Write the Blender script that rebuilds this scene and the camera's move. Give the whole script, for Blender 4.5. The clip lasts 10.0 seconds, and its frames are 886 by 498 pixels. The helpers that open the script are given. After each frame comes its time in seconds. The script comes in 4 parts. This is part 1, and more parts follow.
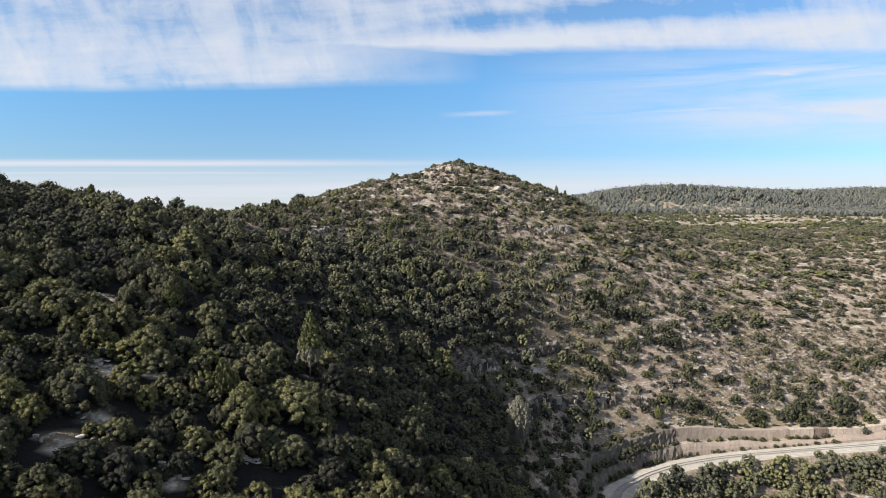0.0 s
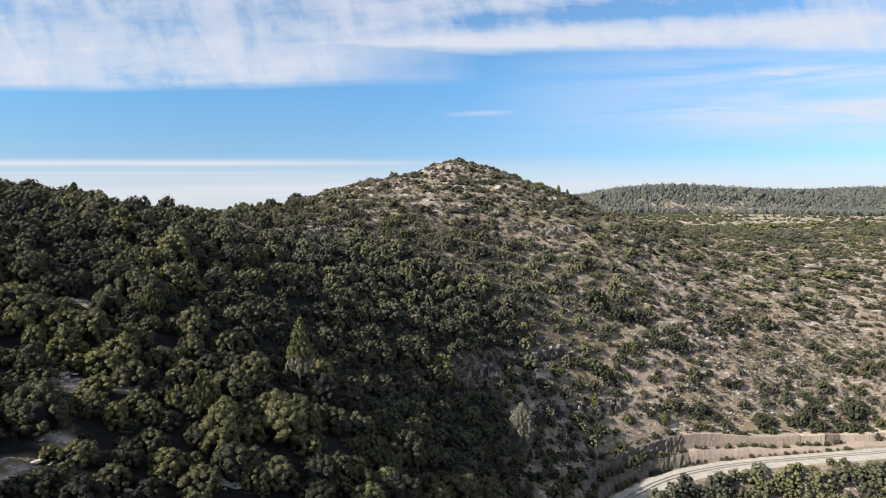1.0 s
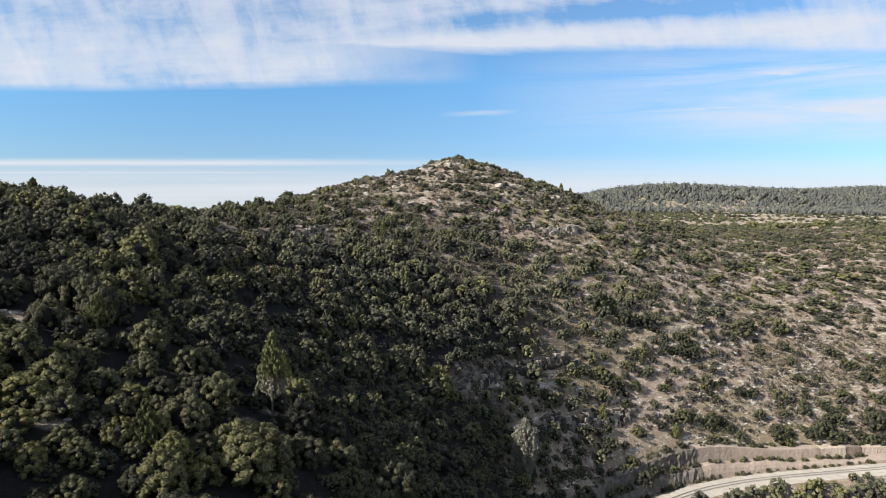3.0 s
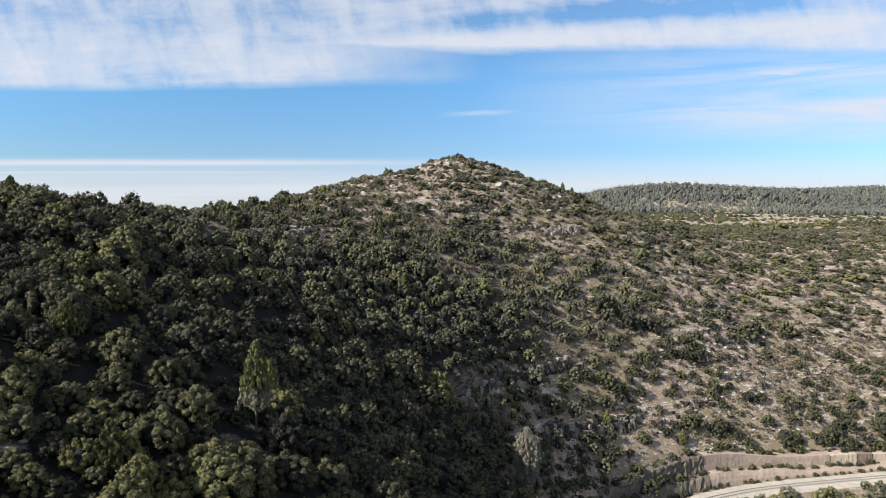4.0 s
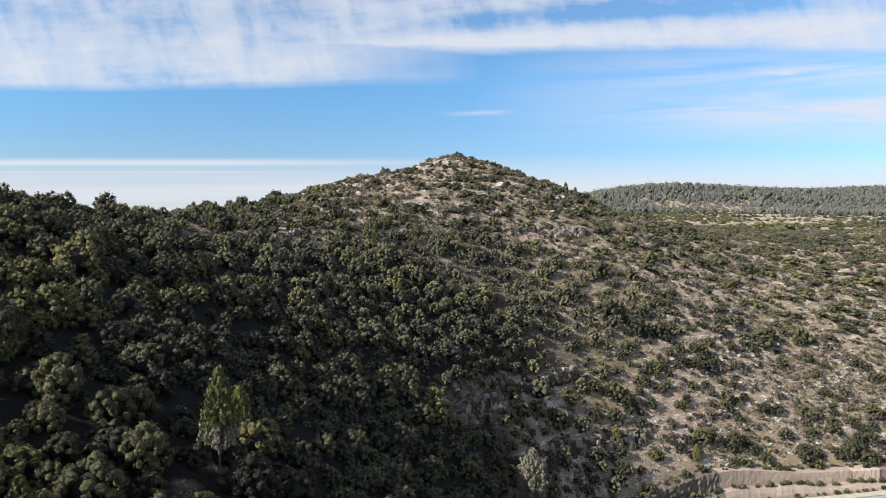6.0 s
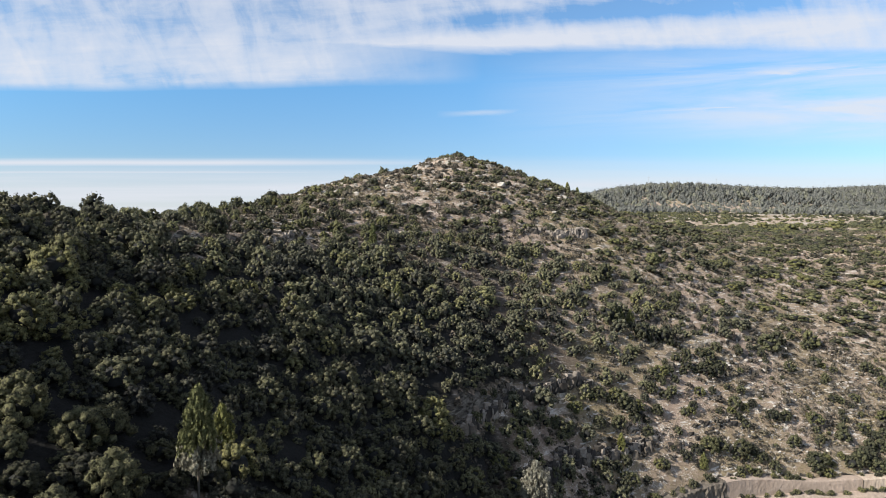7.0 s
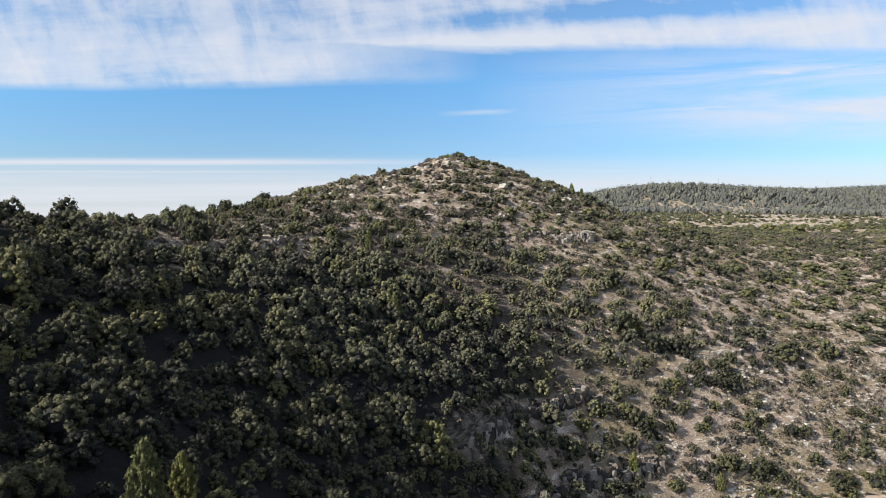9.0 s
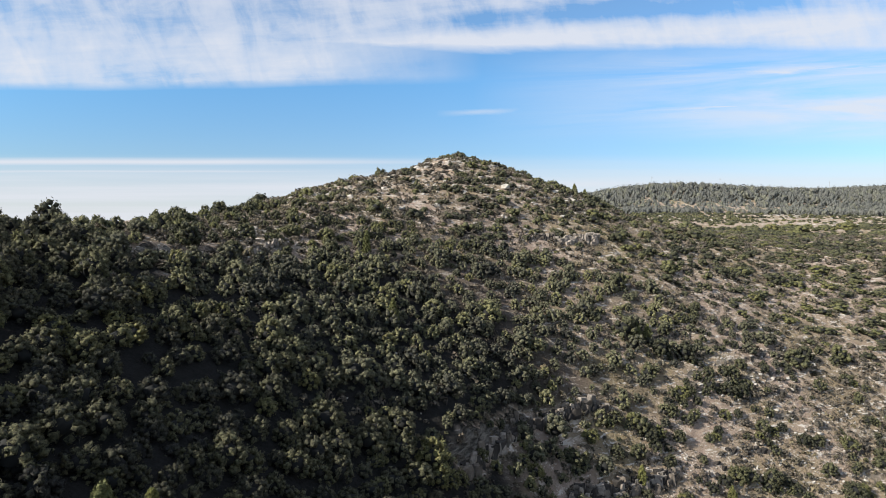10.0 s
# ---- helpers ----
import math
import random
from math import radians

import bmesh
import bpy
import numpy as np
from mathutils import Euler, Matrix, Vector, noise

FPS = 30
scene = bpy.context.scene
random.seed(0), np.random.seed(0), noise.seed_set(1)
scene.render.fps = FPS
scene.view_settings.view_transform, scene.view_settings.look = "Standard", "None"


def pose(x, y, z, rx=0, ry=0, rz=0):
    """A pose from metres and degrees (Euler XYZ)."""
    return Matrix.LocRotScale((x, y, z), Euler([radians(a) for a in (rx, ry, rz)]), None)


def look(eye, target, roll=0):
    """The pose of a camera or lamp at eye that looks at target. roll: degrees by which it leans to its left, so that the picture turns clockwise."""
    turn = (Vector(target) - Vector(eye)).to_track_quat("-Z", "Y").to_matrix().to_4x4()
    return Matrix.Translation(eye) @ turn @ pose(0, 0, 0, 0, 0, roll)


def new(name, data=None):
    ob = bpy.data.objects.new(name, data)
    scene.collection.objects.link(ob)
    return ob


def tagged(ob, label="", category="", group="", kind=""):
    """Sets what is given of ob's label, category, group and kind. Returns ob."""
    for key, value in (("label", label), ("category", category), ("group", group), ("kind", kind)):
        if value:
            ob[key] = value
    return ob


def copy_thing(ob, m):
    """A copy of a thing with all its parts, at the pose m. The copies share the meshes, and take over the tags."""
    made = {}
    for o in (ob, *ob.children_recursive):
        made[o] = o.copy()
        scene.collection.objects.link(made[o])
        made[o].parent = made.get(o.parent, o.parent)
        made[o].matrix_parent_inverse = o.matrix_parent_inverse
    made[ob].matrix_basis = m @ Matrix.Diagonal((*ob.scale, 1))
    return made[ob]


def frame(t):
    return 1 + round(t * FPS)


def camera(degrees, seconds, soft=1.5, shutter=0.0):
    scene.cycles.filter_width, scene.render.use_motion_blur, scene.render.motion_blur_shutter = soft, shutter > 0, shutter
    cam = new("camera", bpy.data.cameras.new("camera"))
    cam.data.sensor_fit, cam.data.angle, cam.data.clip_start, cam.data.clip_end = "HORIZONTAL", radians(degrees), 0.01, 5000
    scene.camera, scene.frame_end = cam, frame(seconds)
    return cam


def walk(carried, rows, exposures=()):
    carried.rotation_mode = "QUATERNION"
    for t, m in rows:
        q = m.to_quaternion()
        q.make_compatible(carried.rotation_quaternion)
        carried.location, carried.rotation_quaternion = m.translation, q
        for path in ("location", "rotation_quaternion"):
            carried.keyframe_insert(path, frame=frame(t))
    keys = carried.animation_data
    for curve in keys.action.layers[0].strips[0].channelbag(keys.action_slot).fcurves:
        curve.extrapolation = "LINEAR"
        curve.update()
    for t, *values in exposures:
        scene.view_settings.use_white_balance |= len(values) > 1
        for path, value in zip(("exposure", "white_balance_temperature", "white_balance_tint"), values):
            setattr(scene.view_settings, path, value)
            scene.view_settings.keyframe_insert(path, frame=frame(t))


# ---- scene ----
# light: sun and sky strength, exposure, sky and cloud colour
SUN, SKY, EXPO = 5.0, 0.050, 0.90
SKY_TINT, CLOUD = (1.07, 1.65, 1.95), (8.3, 8.6, 9.4)
cam = camera(71.4, 10.0, 0.55)
# seconds, x, y, z, pitch, yaw; z is counted from the railway
ROWS = [
    (0.0, 0.09, 0.01, 73.48, -1.50, 0.00),
    (0.5, 0.12, 3.32, 73.57, -1.51, 0.01),
    (1.0, 0.23, 6.51, 73.63, -1.52, 0.02),
    (1.5, 0.38, 9.61, 73.67, -1.53, 0.02),
    (2.0, 0.55, 12.66, 73.69, -1.53, 0.02),
    (2.5, 0.73, 15.66, 73.72, -1.54, 0.01),
    (4.0, 1.20, 24.42, 73.89, -1.55, -0.01),
    (4.5, 1.31, 27.25, 74.00, -1.55, -0.02),
    (5.0, 1.41, 30.02, 74.15, -1.55, -0.03),
    (5.5, 1.48, 32.73, 74.35, -1.55, -0.04),
    (7.0, 1.59, 40.51, 75.18, -1.57, -0.06),
    (7.5, 1.61, 43.02, 75.53, -1.57, -0.07),
    (8.0, 1.61, 45.54, 75.91, -1.58, -0.08),
    (8.5, 1.59, 48.11, 76.32, -1.59, -0.08),
    (9.0, 1.56, 50.80, 76.74, -1.61, -0.08),
    (9.5, 1.50, 53.68, 77.16, -1.62, -0.08),
    (10.0, 1.39, 56.84, 77.57, -1.64, -0.08),
]
walk(cam, [(t, pose(x, y, z, 90 + pitch, 0, yaw)) for t, x, y, z, pitch, yaw in ROWS], [(0.0, EXPO), (10.0, EXPO)])

# ---- daylight ----
SUN_TO = Vector((-0.87, -0.49, 0.0)).normalized()
SUN_ELEV = radians(32)
SUN_ROT = math.atan2(SUN_TO.x, SUN_TO.y) % (2 * math.pi)


def link(tree, a, b):
    tree.links.new(a, b)


def nmath(tree, op, a, b=None, clamp=False):
    n = tree.nodes.new("ShaderNodeMath")
    n.operation, n.use_clamp = op, clamp
    for i, v in enumerate((a, b)):
        if v is None:
            continue
        if isinstance(v, (int, float)):
            n.inputs[i].default_value = v
        else:
            link(tree, v, n.inputs[i])
    return n.outputs[0]


def nramp(tree, fac, stops):
    n = tree.nodes.new("ShaderNodeValToRGB")
    el = n.color_ramp.elements
    while len(el) < len(stops):
        el.new(0.5)
    for e, (p, c) in zip(el, stops):
        e.position, e.color = p, (c, c, c, 1) if isinstance(c, (int, float)) else (*c, 1)
    link(tree, fac, n.inputs[0])
    return n.outputs[0]


def nmix(tree, fac, a, b, mode="MIX"):
    n = tree.nodes.new("ShaderNodeMix")
    n.data_type, n.blend_type = "RGBA", mode
    for sock, v in ((n.inputs[0], fac), (n.inputs[6], a), (n.inputs[7], b)):
        if isinstance(v, (int, float)):
            sock.default_value = v
        elif isinstance(v, tuple):
            sock.default_value = (*v, 1)
        else:
            link(tree, v, sock)
    return n.outputs[2]


def nnoise(tree, vec, scale, detail=4, rough=0.55, dist=0.0):
    n = tree.nodes.new("ShaderNodeTexNoise")
    n.inputs["Scale"].default_value, n.inputs["Detail"].default_value = scale, detail
    n.inputs["Roughness"].default_value, n.inputs["Distortion"].default_value = rough, dist
    if vec is not None:
        link(tree, vec, n.inputs["Vector"])
    return n.outputs["Fac"]


def nvec(tree, x, y, z):
    n = tree.nodes.new("ShaderNodeCombineXYZ")
    for i, v in enumerate((x, y, z)):
        if isinstance(v, (int, float)):
            n.inputs[i].default_value = v
        else:
            link(tree, v, n.inputs[i])
    return n.outputs[0]


def band(tree, v, lo, hi, soft):
    """1 between lo and hi, with soft edges."""
    a = nmath(tree, "MULTIPLY", nmath(tree, "SUBTRACT", v, lo - soft / 2), 1 / soft, True)
    b = nmath(tree, "MULTIPLY", nmath(tree, "SUBTRACT", hi + soft / 2, v), 1 / soft, True)
    return nmath(tree, "MULTIPLY", a, b)


def build_sky():
    world = bpy.data.worlds.new("sky")
    scene.world = world
    world.use_nodes = True
    t = world.node_tree
    bg = t.nodes["Background"]
    sky = t.nodes.new("ShaderNodeTexSky")
    sky.sky_type, sky.sun_disc = "NISHITA", False
    sky.sun_elevation, sky.sun_rotation = SUN_ELEV, SUN_ROT
    sky.altitude, sky.air_density, sky.dust_density, sky.ozone_density = 600, 1.0, 0.6, 2.0
    co = t.nodes.new("ShaderNodeTexCoord")
    sep = t.nodes.new("ShaderNodeSeparateXYZ")
    link(t, co.outputs["Generated"], sep.inputs[0])
    x, y, z = sep.outputs
    ahead = nmath(t, "MAXIMUM", nmath(t, "ABSOLUTE", y), 0.2)
    u, e = nmath(t, "DIVIDE", x, ahead), nmath(t, "DIVIDE", z, ahead)
    # ice clouds: long streaks, fall streaks that hang from them and soft swells
    streak = nnoise(t, nvec(t, nmath(t, "MULTIPLY", u, 1.3), nmath(t, "MULTIPLY", nmath(t, "ADD", e, nmath(t, "MULTIPLY", u, -0.05)), 15.0), 3.0), 1.5, 8, 0.60, 0.6)
    fall = nnoise(t, nvec(t, nmath(t, "MULTIPLY", nmath(t, "ADD", u, nmath(t, "MULTIPLY", e, 0.35)), 13.0), nmath(t, "MULTIPLY", e, 5.0), 7.0), 1.5, 6, 0.58, 0.5)
    soft = nnoise(t, nvec(t, nmath(t, "MULTIPLY", u, 3.0), nmath(t, "MULTIPLY", e, 9.0), 1.0), 1.5, 7, 0.58, 0.5)
    ripple = nnoise(t, nvec(t, nmath(t, "MULTIPLY", u, 14.0), nmath(t, "MULTIPLY", e, 26.0), 4.0), 1.5, 6, 0.62, 0.8)
    tex = nmath(t, "ADD", nmath(t, "MULTIPLY", nmath(t, "ADD", streak, nmath(t, "MULTIPLY", ripple, 0.5)), 0.27), nmath(t, "ADD", nmath(t, "MULTIPLY", fall, 0.34), nmath(t, "MULTIPLY", soft, 0.32)))
    wav = nmath(t, "MULTIPLY", nmath(t, "SUBTRACT", soft, 0.5), 0.030)
    ew = nmath(t, "ADD", e, wav)
    rise = lambda lo, hi: nmath(t, "MULTIPLY", nmath(t, "SUBTRACT", u, lo), 1 / (hi - lo), True)
    fade = lambda lo, hi: nmath(t, "SUBTRACT", 1.0, rise(lo, hi))
    # the western deck, with a level lower edge that thins out to the middle of the view
    deck_w = nmath(t, "MULTIPLY", nmath(t, "MULTIPLY", nmath(t, "SUBTRACT", nmath(t, "ADD", e, nmath(t, "MULTIPLY", wav, 0.35)), nmath(t, "ADD", nmath(t, "MULTIPLY", rise(-0.4, 0.05), 0.014), 0.226)), 70.0, True), fade(-0.22, 0.07))
    deck_e = nmath(t, "MULTIPLY", nmath(t, "SUBTRACT", ew, 0.286), 60.0, True)
    deck = nmath(t, "MAXIMUM", deck_w, deck_e)
    # brighter rolls in it, and the blue gaps over them
    roll_w = nmath(t, "MULTIPLY", band(t, ew, 0.255, 0.305, 0.05), fade(-0.35, 0.0))
    roll_e = nmath(t, "MULTIPLY", band(t, nmath(t, "ADD", ew, nmath(t, "MULTIPLY", u, -0.05)), 0.286, 0.318, 0.022), rise(-0.22, -0.05))
    rolls = nmath(t, "ADD", nmath(t, "MULTIPLY", roll_w, 0.07), nmath(t, "MULTIPLY", roll_e, 0.125))
    gap_e = nmath(t, "MULTIPLY", band(t, nmath(t, "ADD", ew, nmath(t, "MULTIPLY", u, -0.05)), 0.326, 0.352, 0.020), nmath(t, "MULTIPLY", rise(-0.12, 0.12), fade(0.42, 0.66)))
    gap_w = nmath(t, "MULTIPLY", band(t, ew, 0.325, 0.42, 0.06), nmath(t, "MULTIPLY", fade(-0.30, -0.12), 0.45))
    rolls = nmath(t, "SUBTRACT", rolls, nmath(t, "ADD", nmath(t, "MULTIPLY", gap_e, 0.13), nmath(t, "MULTIPLY", gap_w, 0.06)))
    thick = nramp(t, nmath(t, "ADD", tex, rolls), [(0.40, 0.08), (0.54, 0.66), (0.68, 0.98)])
    # thin veils and hooked wisps in the east
    veil = nmath(t, "MULTIPLY", band(t, ew, 0.160, 0.290, 0.05), nmath(t, "MULTIPLY", rise(0.05, 0.62), nramp(t, streak, [(0.36, 0.15), (0.62, 0.95)])))
    hooks = nnoise(t, nvec(t, nmath(t, "MULTIPLY", nmath(t, "SUBTRACT", u, nmath(t, "MULTIPLY", e, 2.2)), 3.0), nmath(t, "MULTIPLY", e, 34.0), 11.0), 1.5, 6, 0.62, 0.5)
    thin = nramp(t, nmath(t, "ADD", nmath(t, "MULTIPLY", hooks, 0.7), nmath(t, "MULTIPLY", soft, 0.3)), [(0.42, 0.0), (0.50, 0.55), (0.57, 0.95)])
    lanes = nmath(t, "MAXIMUM", nmath(t, "MULTIPLY", band(t, nmath(t, "ADD", ew, nmath(t, "MULTIPLY", u, -0.03)), 0.172, 0.196, 0.02), rise(0.22, 0.42)), nmath(t, "MULTIPLY", band(t, nmath(t, "ADD", ew, nmath(t, "MULTIPLY", u, -0.04)), 0.226, 0.246, 0.02), rise(0.30, 0.55)))
    cloud = nmath(t, "MAXIMUM", nmath(t, "MULTIPLY", deck, thick), nmath(t, "MAXIMUM", veil, nmath(t, "MULTIPLY", lanes, thin)))
    wisp = nmath(t, "MULTIPLY", band(t, nmath(t, "ADD", ew, nmath(t, "MULTIPLY", u, -0.05)), 0.188, 0.193, 0.008), band(t, u, 0.02, 0.11, 0.06))
    cloud = nmath(t, "MAXIMUM", cloud, nmath(t, "MULTIPLY", wisp, 0.65))
    # low thin bands and the milky air over the horizon
    line = band(t, nmath(t, "ADD", e, nmath(t, "MULTIPLY", wav, 0.10)), 0.107, 0.117, 0.008)
    west = nmath(t, "SUBTRACT", 1.0, nmath(t, "MULTIPLY", nmath(t, "ADD", u, 0.35), 2.0, True))
    line = nmath(t, "MULTIPLY", line, nmath(t, "ADD", nmath(t, "MULTIPLY", west, 0.85), 0.12))
    line = nmath(t, "MAXIMUM", line, nmath(t, "MULTIPLY", band(t, nmath(t, "ADD", e, nmath(t, "MULTIPLY", wav, 0.12)), 0.094, 0.099, 0.006), nmath(t, "MULTIPLY", west, 0.9)))
    lown = nramp(t, nnoise(t, nvec(t, nmath(t, "MULTIPLY", u, 1.5), nmath(t, "MULTIPLY", e, 60.0), 5.0), 1.0, 4), [(0.36, 0.70), (0.62, 1.0)])
    low2 = nmath(t, "MULTIPLY", nmath(t, "SUBTRACT", 0.125, e), 20.0, True)
    low = nmath(t, "MAXIMUM", line, nmath(t, "MULTIPLY", low2, nmath(t, "MULTIPLY", lown, 0.93)))
    cloud = nmath(t, "MAXIMUM", cloud, low, True)
    high = nmath(t, "MULTIPLY", nmath(t, "SUBTRACT", e, 0.06), 5.5, True)
    tint = nmix(t, 1.0, sky.outputs[0], nmix(t, high, (1.18, 1.22, 1.34), SKY_TINT), "MULTIPLY")
    col = nmix(t, nmath(t, "MULTIPLY", cloud, 0.92), tint, CLOUD)
    link(t, col, bg.inputs["Color"])
    bg.inputs["Strength"].default_value = SKY


build_sky()
sun = new("sun", bpy.data.lights.new("sun", "SUN"))
sun.data.energy, sun.data.angle, sun.data.color = SUN, radians(0.53), (1.0, 0.93, 0.82)
sun.matrix_world = look(Vector((0, 0, 400)) + 300 * (SUN_TO * math.cos(SUN_ELEV) + Vector((0, 0, math.sin(SUN_ELEV)))), (0, 0, 400))

# ---- the lie of the land ----
# broad swells that add up to the hill, its spur, the gully and the valley: x, y, height, two radii, turn
SWELLS = [
    (-32.6, 341.7, 64.00, 112.4, 132.4, -1.043),
    (-215.0, 38.4, 90.01, 122.3, 227.7, 0.889),
    (-39.0, 104.0, 34.73, 65.5, 112.6, 0.727),
    (216.3, 298.0, 90.00, 206.6, 64.0, 0.498),
    (359.1, 426.3, 90.05, 358.6, 173.9, -0.458),
    (179.9, 266.9, -73.27, 60.6, 179.1, -0.941),
    (705.8, -201.4, -90.02, 274.9, 499.1, 1.241),
    (83.5, 184.4, -5.90, 27.6, 30.8, -1.109),
    (6.1, 326.7, 43.46, 44.2, 63.9, -0.189),
    (-104.2, 174.8, -6.40, 35.9, 28.5, 1.548),
    (6.1, 308.9, -26.53, 38.4, 64.4, 0.036),
    (-10.9, 85.2, 5.64, 26.4, 36.1, 1.237),
    (5.4, 353.7, 6.20, 17.6, 22.0, 0.301),
    (-11.8, 351.4, -2.42, 17.8, 18.0, 0.041),
    (24.0, 141.0, -7.0, 12.0, 20.0, 0.0),
    (-88.0, 165.0, 1.3, 42.0, 60.0, 0.5),
]
RAIL = [(78, 124), (58, 136), (48, 150), (46.5, 163), (50.9, 173.8), (56.7, 179.5), (62.8, 184.9), (73.5, 191.6), (84.4, 196.3), (95.3, 199.8), (116.7, 204.5), (138, 208.6), (149, 210.9), (190, 220.5), (240, 238)]
# short steep steps where beds of rock break off: two ends and a height
SCARPS = [(4, 166, 18, 193, 6.0), (18, 193, 42, 214, 5.0), (17, 163, 29, 186, 5.0), (29, 186, 57, 207, 5.0), (-55, 168, -51, 184, 1.6), (-51, 184, -36, 216, 1.6)]
RNG = np.random.default_rng(7)
HASH = RNG.random((256, 256))


def vnoise(x, y):
    """Smooth noise from 0 to 1 on arrays."""
    xi, yi = np.floor(x).astype(int), np.floor(y).astype(int)
    fx, fy = x - xi, y - yi
    fx, fy = fx * fx * (3 - 2 * fx), fy * fy * (3 - 2 * fy)
    h = lambda a, b: HASH[a % 256, b % 256]
    return (h(xi, yi) * (1 - fx) + h(xi + 1, yi) * fx) * (1 - fy) + (h(xi, yi + 1) * (1 - fx) + h(xi + 1, yi + 1) * fx) * fy


def fbm(x, y, octaves=4):
    s, a = 0.0, 0.5
    for k in range(octaves):
        s = s + a * vnoise(x * 2 ** k + 17.3 * k, y * 2 ** k - 9.1 * k)
        a *= 0.5
    return s / (1 - 0.5 ** octaves)


def step(v, lo, hi):
    k = np.clip((v - lo) / (hi - lo), 0, 1)
    return k * k * (3 - 2 * k)


def spline(points, spacing):
    """A smooth line through plan points, at even spacing."""
    p = np.array(points, float)
    p = np.vstack([2 * p[0] - p[1], p, 2 * p[-1] - p[-2]])
    out = []
    for i in range(1, len(p) - 2):
        for k in np.linspace(0, 1, 40, endpoint=False):
            a, b, c, d = p[i - 1:i + 3]
            out.append(0.5 * (2 * b + (c - a) * k + (2 * a - 5 * b + 4 * c - d) * k ** 2 + (3 * b - a - 3 * c + d) * k ** 3))
    out = np.array(out + [p[-2]])
    run = np.r_[0, np.cumsum(np.linalg.norm(np.diff(out, axis=0), axis=1))]
    at = np.arange(0, run[-1], spacing)
    return np.stack([np.interp(at, run, out[:, 0]), np.interp(at, run, out[:, 1])], 1)


LINE = spline(RAIL, 1.0)
TANG = np.gradient(LINE, axis=0)
TANG /= np.linalg.norm(TANG, axis=1)[:, None]
NORM = np.stack([-TANG[:, 1], TANG[:, 0]], 1)          # towards the hill


def off_line(x, y):
    """Signed distance from the railway (plus: towards the hill) and the run along it."""
    x, y = np.asarray(x, float), np.asarray(y, float)
    s, run = np.full(x.shape, 1e3), np.zeros(x.shape)
    near = (x > 0) & (x < 300) & (y > 60) & (y < 320)
    if near.any():
        q = np.stack([x[near], y[near]], 1)
        d2 = ((q[:, None, :] - LINE[None]) ** 2).sum(2)
        k = d2.argmin(1)
        s[near] = ((q - LINE[k]) * NORM[k]).sum(1) + np.where(np.abs(((q - LINE[k]) * TANG[k]).sum(1)) > 3, 50, 0)
        run[near] = k
    return s, run


def low_tier(run):
    """Height of the lower rock face along the cutting."""
    return 3.6 - 2.3 * step(run, 105, 150) + 0.3 * np.sin(run * 0.31)


def top_tier(run):
    return 8.2 - 3.9 * step(run, 105, 150) + 0.5 * np.sin(run * 0.13 + 1)


def natural(x, y):
    z = -0.475 - 0.0818 * x + 0.0213 * y
    for cx, cy, h, ra, rb, turn in SWELLS:
        ca, sa = math.cos(turn), math.sin(turn)
        dx, dy = x - cx, y - cy
        z = z + h * np.exp(-0.5 * (((ca * dx + sa * dy) / ra) ** 2 + ((ca * dy - sa * dx) / rb) ** 2))
    return z


def bed_phase(x, y):
    """Where a place lies within its bed of limestone; the riser is about 0.5."""
    return ((natural(x, y) + 7 * (fbm(x / 34, y / 34, 3) - 0.5) + 2.0 * (fbm(x / 8, y / 8, 2) - 0.5)) / 4.4) % 1.0


def bedded(x, y):
    """How plainly the beds show: on the hill and saddle, and on the open slope."""
    z = natural(x, y)
    return np.clip(step(z, 68, 76) * step(y, 145, 170) + 0.75 * step(x, 35, 60) * step(y, 185, 200), 0, 1)


def far_land(x, y):
    south = 20 - 50 * np.tanh(x / 150)
    z = south + (79 - south) * step(y, 150, 450)
    z = z - 26 * step(-x, 100, 500) * step(y, 200, 700)
    z = z + 25 * step(y - 0.12 * x, 600, 985) * step(x, 0, 200)
    # the long wooded ridge on the far side
    crest = 51 + 3 * np.sin(x / 170.0 + 0.6) + 2 * np.sin(x / 61.0)
    z = z + crest * step(y - 0.12 * x, 975, 1130) * step(x, -60, 330)
    z = z - 17 * (1 - step(x, 215, 400)) * step(y - 0.12 * x, 975, 1130)
    return z + 3 * (fbm(x / 90, y / 90, 3) - 0.5)


